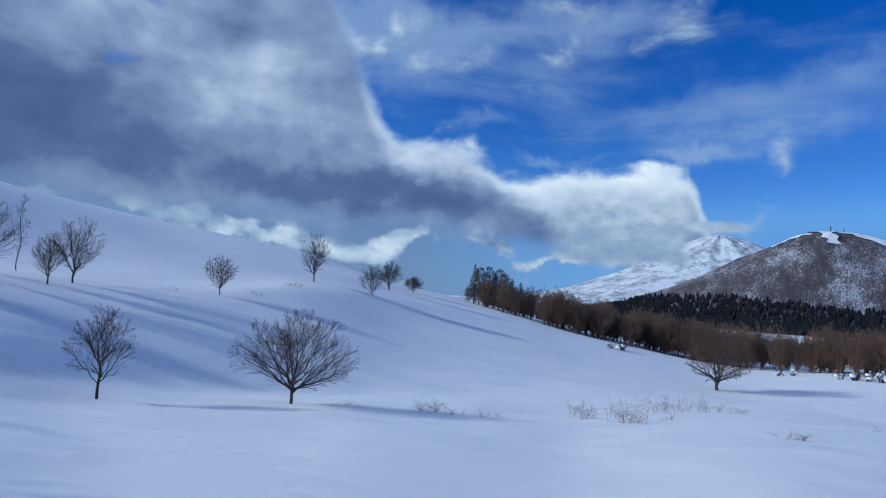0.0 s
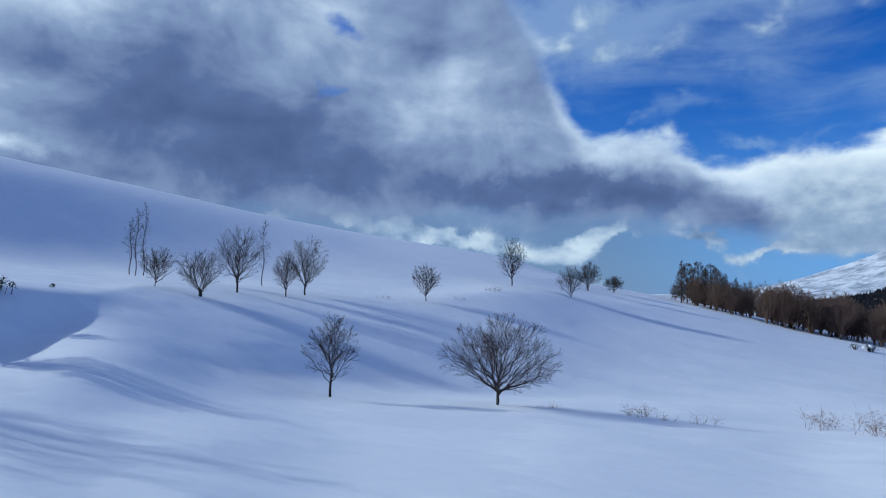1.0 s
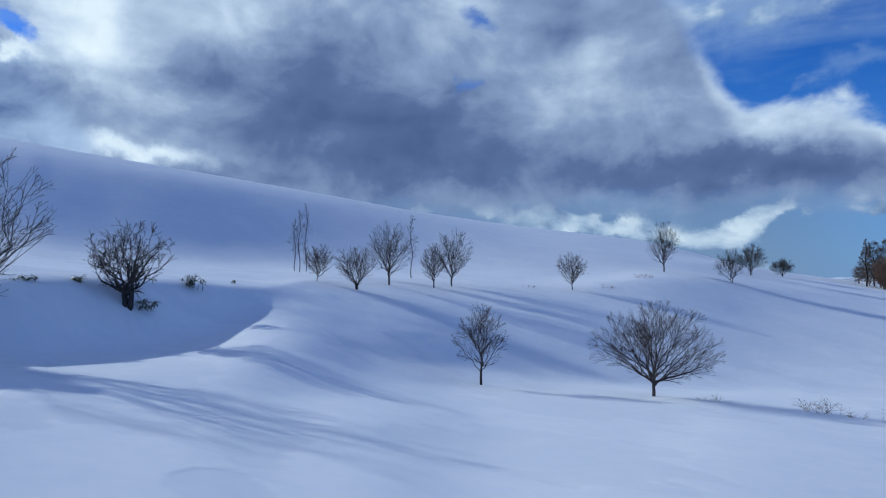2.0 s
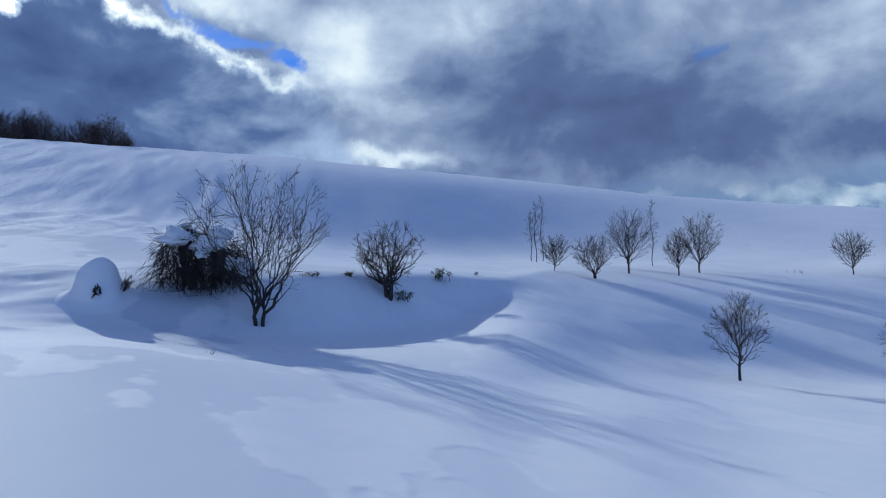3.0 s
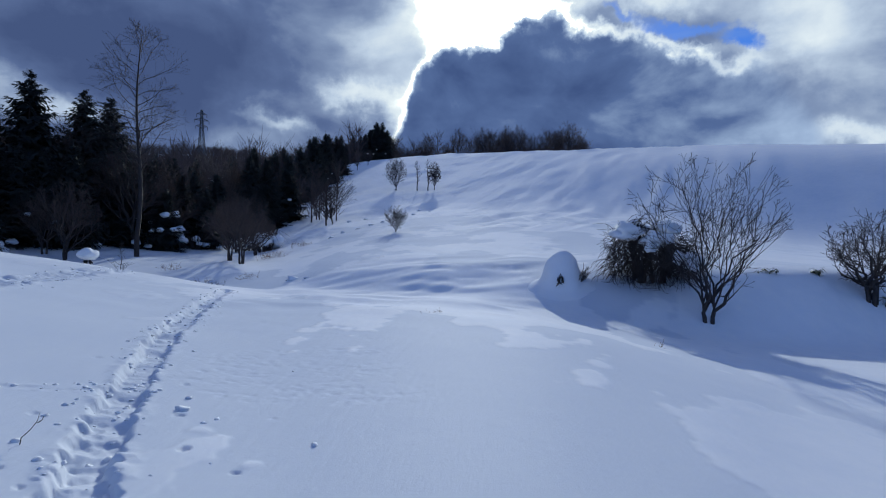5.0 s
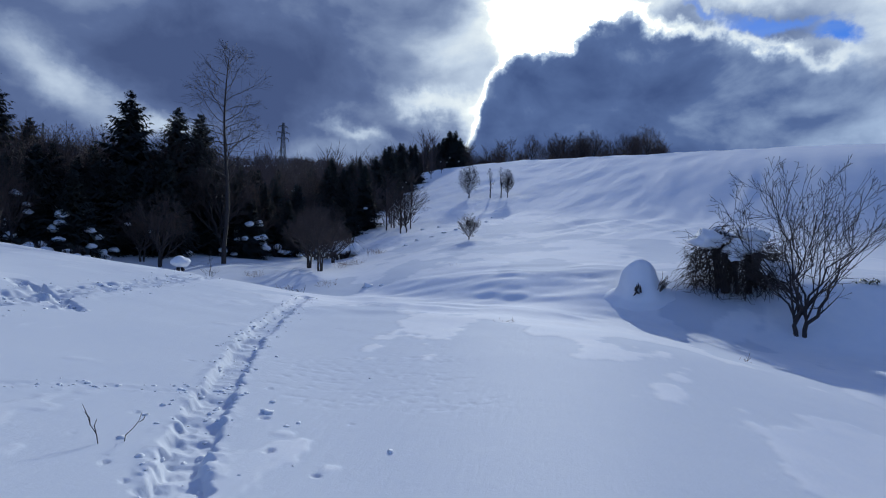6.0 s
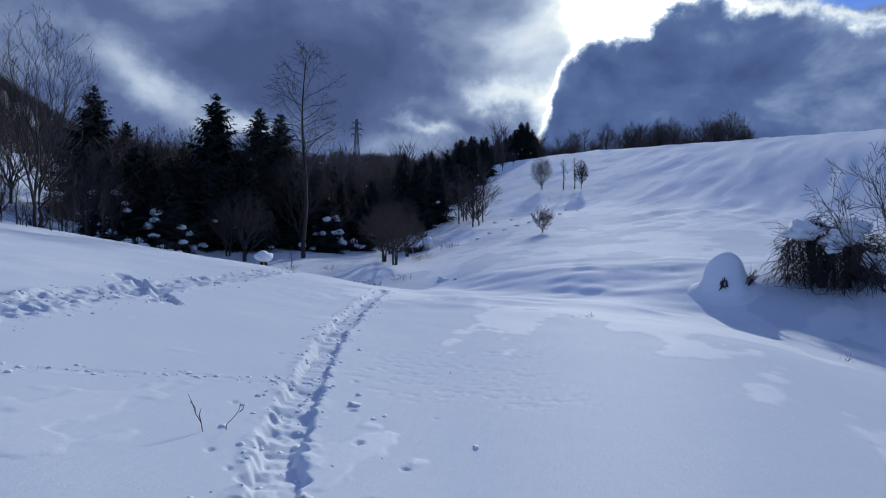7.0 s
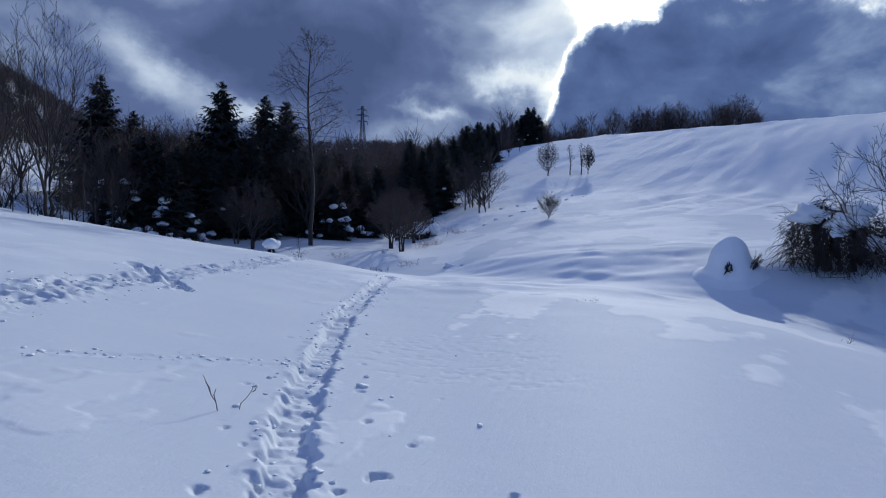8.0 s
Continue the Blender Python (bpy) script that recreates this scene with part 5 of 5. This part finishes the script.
alder = [bare_tree("bare_tree", spot(-9.5, 92), 4.8, 3.4, 141 + k, mains=13, counts=(8, 5, 2), stems=st, fork=0.12, base=0.02, kind=("dome", "fan", "dome")[k], angle=38, thin=0.011, base_radius=0.05, low=0.3, limbs=(0.4, 0.7), mats=(WOOD_TWIG, WOOD_TWIG),
                   tags=dict(label="brown bare tree in the valley wood", category="tree", group=VALLEY)) for k, st in enumerate((3, 4, 5))]
alder[1].matrix_basis = pose(*spot(-14.0, 93), 0, 0, 30)
alder[2].matrix_basis = pose(*spot(-20.0, 95), 0, 0, 80)
for k in range(190):
    a = -2.0 - 44 * rng.random() ** 0.9
    edge = smooth_line([-46, -36, -28, -21, -12, -6, -2], [80, 80, 84, 90, 86, 90, 96], a)
    r = edge + 2 + 12 * rng.random()
    s = rng.uniform(0.8, 1.25) * (0.55 if a > -3 else 0.85 if a > -8 else 1.05)
    copy_at(alder[rng.choice((0, 1, 2))], spot(a, float(r)), rng.uniform(0, 360), s)


# ---- far hills ----
def rolling(name, where, reach, height, mat, label, seed, power=2.0, stretch=1.0, relief=0.08, count=110, base=-60, tilt=0.0):
    """A hill as a round sheet with gullies, its skirt below the plain."""
    ax, ay = bearing(where[0], where[1])
    v, f = [], []
    rings = 70
    for i in range(rings + 1):
        d = i / rings
        for k in range(count):
            t = 2 * math.pi * k / count
            x, y = math.cos(t) * d * reach * 3.0, math.sin(t) * d * reach * 3.0 * stretch
            q = (d * 3.0) ** power
            gully = noise.fractal(Vector((math.cos(t) * 2.2 + seed, math.sin(t) * 2.2, d * 1.5)), 0.9, 2.1, 5)
            bumps = noise.fractal(Vector((x / reach * 2.4, y / reach * 2.4, seed)), 0.9, 2.0, 6)
            h = (height - base) * math.exp(-q) * (1 + relief * min(1, d * 6) * (gully + 0.8 * bumps)) + base
            v.append((x, y, h))
    for i in range(rings):
        for k in range(count):
            a, b = i * count + k, i * count + (k + 1) % count
            f.append((a, a + count, b + count, b))
    ob = mesh_object(name, v, f, mat)
    ob.matrix_basis = pose(ax, ay, 0, 0, 0, where[0] + tilt)
    return tagged(ob, label, "mountain", kind="structure")


ski_hill = rolling("ski_hill", (-32.6, 2300), 500, 258, HILL, "rounded hill with bare snowy woods and ski runs", 2.0, 1.9, 0.9, 0.07)
volcano = rolling("volcano", (-24.3, 4200), 760, 452, PEAK, "broad snow-covered volcano under a bank of cloud", 5.0, 1.5, 0.85, 0.07, 160)


def surface_of(ob, x, y):
    """The height of a hill under a point of the plain."""
    m = ob.matrix_world.inverted() if ob.matrix_world != Matrix() else ob.matrix_basis.inverted()
    p = m @ Vector((x, y, 5000))
    ok, at, _, _ = ob.ray_cast(p, Vector((0, 0, -1)))
    return (ob.matrix_basis @ at).z if ok else -45.0


bpy.context.view_layer.update()


def far_conifers():
    """The plantation at the hill's foot, cloud shadow in its colour: hundreds of small spires."""
    rng = random.Random(17)
    s = Shape()
    where = [(rng.uniform(-46, -9), 820 + 1280 * rng.random()) for k in range(15000)]
    plain = land([bearing(*c)[0] for c in where], [bearing(*c)[1] for c in where], False)
    for k, (a, r) in enumerate(where):
        x, y = bearing(a, r)
        z = max(surface_of(ski_hill, x, y), float(plain[k]))
        upper = 8 + 20 * math.exp(-((a + 24) / 7) ** 2) + rng.uniform(-6, 6)
        if z > upper:
            continue
        h, w = rng.uniform(10, 16), rng.uniform(7, 11)
        base = len(s.v)
        for u, q in ((-0.1, 0.95), (0.5, 0.48), (0.51, 0.62)):
            for m in range(4):
                t = 1.571 * m + k
                s.v.append(Vector((x + math.cos(t) * w * q / 2, y + math.sin(t) * w * q / 2, z + h * u)))
        s.v.append(Vector((x, y, z + h)))
        for i in range(2):
            for m in range(4):
                p, q = base + i * 4 + m, base + i * 4 + (m + 1) % 4
                s.f.append((p, q, q + 4, p + 4))
        for m in range(4):
            s.f.append((base + 8 + m, base + 8 + (m + 1) % 4, base + 12))
    tagged(mesh_object("conifer_plantation", s.v, s.f, SHADED_NEEDLE, False), "conifer plantation at the foot of the hill, darkened as if under cloud", "forest", kind="stuff")


far_conifers()


def woods(name, seed, count, bearings, distances, heights, twigs, mat, label):
    """Bare trees that nobody could count: stems, boughs and twigs as thin spikes, in one mesh."""
    rng = random.Random(seed)
    v, f = [], []

    def spike(p, q, r):
        base = len(v)
        v.extend(((p[0] - r, p[1] - r * 0.6, p[2]), (p[0] + r, p[1] - r * 0.6, p[2]), (p[0], p[1] + r, p[2]), q))
        f.extend(((base, base + 1, base + 3), (base + 1, base + 2, base + 3), (base + 2, base, base + 3)))

    where = [bearing(rng.uniform(*bearings), distances[0] + (distances[1] - distances[0]) * rng.random() ** 0.8) for k in range(count)]
    heights_there = land([c[0] for c in where], [c[1] for c in where])
    for (x, y), z in zip(where, heights_there):
        z = float(z) - 0.3
        h = rng.uniform(*heights)
        spike((x, y, z), (x + rng.gauss(0, 0.03) * h, y, z + h * 0.9), h * 0.014 + 0.02)
        for m in range(twigs):
            t, u = rng.uniform(0, 6.283), rng.uniform(0.12, 0.75)
            L = h * rng.uniform(0.22, 0.42)
            c, s = math.cos(t), math.sin(t)
            e = rng.uniform(0.0, 0.10) * h
            p = (x + c * e, y + s * e, z + h * u)
            g, lift = rng.uniform(0.3, 0.75), rng.uniform(0.35, 0.9)
            q = (p[0] + c * g * L, p[1] + s * g * L, p[2] + lift * L)
            spike(p, q, 0.0065 * h)
    tagged(mesh_object(name, v, f, mat, False), label, "forest", kind="stuff")


woods("far_woods", 23, 4800, (102, 154), (140, 680), (8, 13), 44, TWIG, "bare winter woods on the hill behind")
woods("hilltop_woods", 24, 420, (80.5, 104), (162, 225), (6.0, 9.5), 64, TWIG, "bare winter woods along the hilltop")
woods("undergrowth", 25, 330, (104, 137), (50, 140), (3.0, 6.5), 50, TWIG, "dense bare undergrowth of the wood")
woods("valley_thicket", 26, 700, (-48, -3.5), (98, 150), (3.5, 5.6), 60, WOOD_TWIG, "dense brown bare wood in the valley")


def ski_run(line, wide, label):
    """A cleared strip of snow along bearings and distances, laid on the hill."""
    pts = [Vector(bearing(*c)) for c in line]
    v, f = [], []
    n = 36
    for i in range(n + 1):
        t = i / n * (len(pts) - 1)
        k = min(int(t), len(pts) - 2)
        c, way = pts[k].lerp(pts[k + 1], t - k), (pts[k + 1] - pts[k]).normalized()
        side = Vector((-way.y, way.x))
        for m in range(7):
            o = c + side * ((m / 6 - 0.5) * wide * (1 + 0.3 * math.sin(i * 0.55 + m)))
            v.append((o.x, o.y, surface_of(ski_hill, o.x, o.y) + 4.0))
    for i in range(n):
        for m in range(6):
            c = i * 7 + m
            f.append((c, c + 1, c + 8, c + 7))
    tagged(mesh_object("ski_run", v, f, SNOW_LOAD), label, "ski run", group="ski runs on the hill", kind="structure")


ski_run([(-32.2, 2288), (-32.0, 2200), (-32.6, 2110)], 34, "white ski run below the summit")
ski_run([(-33.0, 2255), (-34.8, 2225), (-38.0, 2180)], 55, "broad white ski run along the shoulder")
ski_run([(-30.9, 2250), (-29.6, 2225), (-28.2, 2215)], 36, "narrow white ski run along the crest")


def mast(a, r, h, label, rungs=5):
    x, y = bearing(a, r)
    e = thing("radio_mast", (x, y, surface_of(ski_hill, x, y) - 2), 0, label=label, category="mast", group="masts on the summit")
    pole, dish = Shape(), Shape()
    pole.tube([Vector((0, 0, 0)), Vector((0, 0, h))], [1.2, 0.7], 6)
    for k in range(rungs):
        dish.tube([Vector((-1.8, 0, h * (0.4 + 0.12 * k))), Vector((1.8, 0, h * (0.4 + 0.12 * k)))], [0.9, 0.9], 6)
    part("pole", pole, STEEL, e)
    part("antennas", dish, STEEL, e)


mast(-32.3, 2300, 26, "slim radio mast on the summit")
mast(-33.2, 2300, 22, "slim radio mast on the summit", 2)


def lift_house():
    x, y = bearing(-31.4, 2295)
    e = thing("lift_station", (x, y, surface_of(ski_hill, x, y) - 1), -31, label="long dark lift station on the summit", category="building")
    wall, roof = Shape(), Shape()
    wall.box((-24, -7, 0), (24, 7, 8))
    roof.v += [Vector(p) for p in ((-26, -9, 8), (26, -9, 8), (26, 9, 8), (-26, 9, 8), (-25, 0, 11), (25, 0, 11))]
    roof.f += [(0, 1, 5, 4), (2, 3, 4, 5), (1, 2, 5), (3, 0, 4), (3, 2, 1, 0)]
    part("walls", wall, CONCRETE, e, smooth=False)
    part("roof", roof, CONCRETE, e, smooth=False)


lift_house()


def pylon(a, r, height, base_z, label):
    x, y = bearing(a, r)
    e = thing("power_pylon", (x, y, base_z), a + 20, label=label, category="pylon", group="power pylons")
    legs, braces, arms = Shape(), Shape(), Shape()
    wide = lambda u: height * (0.062 * (1 - u) ** 1.5 + 0.014)
    n = 11
    for sx_, sy_ in ((-1, -1), (1, -1), (1, 1), (-1, 1)):
        legs.tube([Vector((sx_ * wide(i / n), sy_ * wide(i / n), height * i / n)) for i in range(n + 1)], [0.22] * (n + 1), 4)
    for i in range(n):
        u0, u1 = i / n, (i + 1) / n
        c0 = [Vector((p * wide(u0), q * wide(u0), height * u0)) for p, q in ((-1, -1), (1, -1), (1, 1), (-1, 1))]
        c1 = [Vector((p * wide(u1), q * wide(u1), height * u1)) for p, q in ((-1, -1), (1, -1), (1, 1), (-1, 1))]
        for k in range(4):
            braces.tube([c0[k], c1[(k + 1) % 4]], [0.11, 0.11], 3)
            braces.tube([c0[(k + 1) % 4], c1[k]], [0.11, 0.11], 3)
            braces.tube([c1[k], c1[(k + 1) % 4]], [0.11, 0.11], 3)
    for u, reach in ((0.70, 0.105), (0.81, 0.13), (0.92, 0.09)):
        for sgn in (-1, 1):
            tip = Vector((sgn * reach * height, 0, height * u + 0.3))
            for q in (-1, 1):
                arms.tube([Vector((sgn * wide(u), q * wide(u), height * u)), tip], [0.16, 0.12], 4)
                arms.tube([Vector((sgn * wide(u), q * wide(u), height * (u + 0.035))), tip], [0.14, 0.1], 4)
            arms.tube([tip, tip - Vector((0, 0, 2.2))], [0.16, 0.16], 5)
    part("legs", legs, STEEL, e, smooth=False)
    part("braces", braces, STEEL, e, smooth=False)
    part("crossarms", arms, STEEL, e, smooth=False)


pylon(115.87, 420, 36, 1.6 + 420 * math.tan(radians(13.64)) - 36, "steel lattice power pylon above the wood")
px, py = bearing(134.6, 655)
pylon(134.6, 655, 30, ground_at(px, py) - 0.3, "distant steel lattice power pylon on the hill")


def clods(name, spots, label):
    s = Shape()
    xs, ys = np.array([c[0] for c in spots]), np.array([c[1] for c in spots])
    level = trodden(xs, ys, land(xs, ys))
    for i, (x, y, size) in enumerate(spots):
        z = float(level[i])
        s.pillow((x, y, z - size * 0.12), size * 1.1, size * 0.9, size * 0.55, i, 5, 8, 0.7, 0.6)
    tagged(mesh_object(name, s.v, s.f, SNOW_LOAD), label, "snow clods", kind="stuff")


def trail_clods():
    rng = random.Random(41)
    spots = []
    for line, half, deep, rough in TRAILS:
        for p, q in zip(line[:-1], line[1:]):
            n = int(math.hypot(q[0] - p[0], q[1] - p[1]) * 22)
            for k in range(n):
                u, off = rng.random(), rng.gauss(0, half * 1.1)
                ex, ey = (q[0] - p[0]), (q[1] - p[1])
                L = math.hypot(ex, ey)
                spots.append((p[0] + ex * u - ey / L * off, p[1] + ey * u + ex / L * off, 0.010 + 0.03 * rng.random() ** 2))
    clods("snow_clods", spots, "loose lumps of snow kicked up along the trails")
    # many of these lumps stand in for small footprints and animal track pits
    spots = []
    for a, r, s in ((118.2, 5.9, 0.07), (117.5, 6.3, 0.04), (116.4, 5.5, 0.03), (115.3, 5.6, 0.03), (107.1, 4.8, 0.04), (108.6, 7.5, 0.02), (119.4, 8.3, 0.05), (121.0, 6.8, 0.04), (129.9, 5.1, 0.04), (128.6, 4.7, 0.04), (108.2, 25.0, 0.3), (107.0, 24.5, 0.12), (101.5, 58, 0.25), (103.0, 56, 0.3), (97.0, 62, 0.25), (95.5, 66, 0.25), (99.9, 52, 0.22), (101.0, 50, 0.25), (102.2, 47, 0.25), (103.6, 45, 0.25), (96.5, 70, 0.25), (104.6, 42, 0.25)):
        spots.append((*bearing(a, r), s))
    clods("snow_lumps", spots, "scattered lumps of snow, many in place of tracks")


trail_clods()


def cloud_bank():
    """The low cloud that hides most of the volcano, a self-lit sheet far off."""
    v, f, az, el = [], [], [], []
    for i in range(15):
        for k in range(33):
            a, e = -6.0 - 25.0 * k / 32, 1.5 + 12.5 * i / 14
            x, y = bearing(a, 3000)
            v.append((x, y, 1.6 + 3000 * math.tan(radians(e))))
            az.append(a)
            el.append(e)
    for i in range(14):
        for k in range(32):
            p = i * 33 + k
            f.append((p, p + 1, p + 34, p + 33))
    m, t, s = material("self_lit_cloud")
    t.nodes.remove(s)
    ob = mesh_object("cloud_bank", v, f, m)
    for name, values in (("bearing", az), ("height", el)):
        ob.data.attributes.new(name, "FLOAT", "POINT").data.foreach_set("value", values)

    def read(name):
        n = t.nodes.new("ShaderNodeAttribute")
        n.attribute_name = name
        return n.outputs["Fac"]

    a, e = read("bearing"), read("height")
    at = place_of(t, (0.004, 0.004, 0.006))
    wave, puff = noise_of(t, at, 1.0, 6, 0.55, 0.3), noise_of(t, at, 2.6, 6, 0.55)
    right = calc(t, "MULTIPLY_ADD", a, 0.9, 19.7)
    under = calc(t, "MULTIPLY_ADD", e, 1.3, -4.0)
    inside = calc(t, "MULTIPLY_ADD", wave, 3.0, calc(t, "ADD", calc(t, "MINIMUM", right, under), -1.4))
    # the lens of cloud that caps the summit
    la, le = calc(t, "MULTIPLY", calc(t, "ADD", a, 23.6), 1 / 3.6), calc(t, "MULTIPLY", calc(t, "ADD", e, -6.75), 1 / 0.62)
    lens = calc(t, "MULTIPLY_ADD", wave, 0.5, calc(t, "SUBTRACT", 0.75, calc(t, "MULTIPLY_ADD", la, la, calc(t, "MULTIPLY", le, le))))
    inside = calc(t, "MAXIMUM", inside, lens)
    fade = calc(t, "MULTIPLY", ramp(t, e, 11.5, 8.0), ramp(t, a, -8.5, -12.5))
    alpha = calc(t, "MULTIPLY", ramp(t, inside, -0.3, 1.0), fade)
    # the cloud's lighting is painted into its glow, brighter towards the top
    tone = calc(t, "MULTIPLY_ADD", puff, 0.7, calc(t, "MULTIPLY_ADD", e, 0.045, -0.1))
    glow = t.nodes.new("ShaderNodeEmission")
    t.links.new(colours(t, tone, [(0.2, (0.20, 0.27, 0.43)), (0.5, (0.34, 0.41, 0.56)), (0.85, (0.66, 0.70, 0.78))]), glow.inputs[0])
    clear, mix = t.nodes.new("ShaderNodeBsdfTransparent"), t.nodes.new("ShaderNodeMixShader")
    wire(t, mix.inputs[0], alpha)
    t.links.new(clear.outputs[0], mix.inputs[1])
    t.links.new(glow.outputs[0], mix.inputs[2])
    t.links.new(mix.outputs[0], t.nodes["Material Output"].inputs[0])
    tagged(ob, "bank of pale cloud before the volcano", "cloud", kind="structure")


cloud_bank()
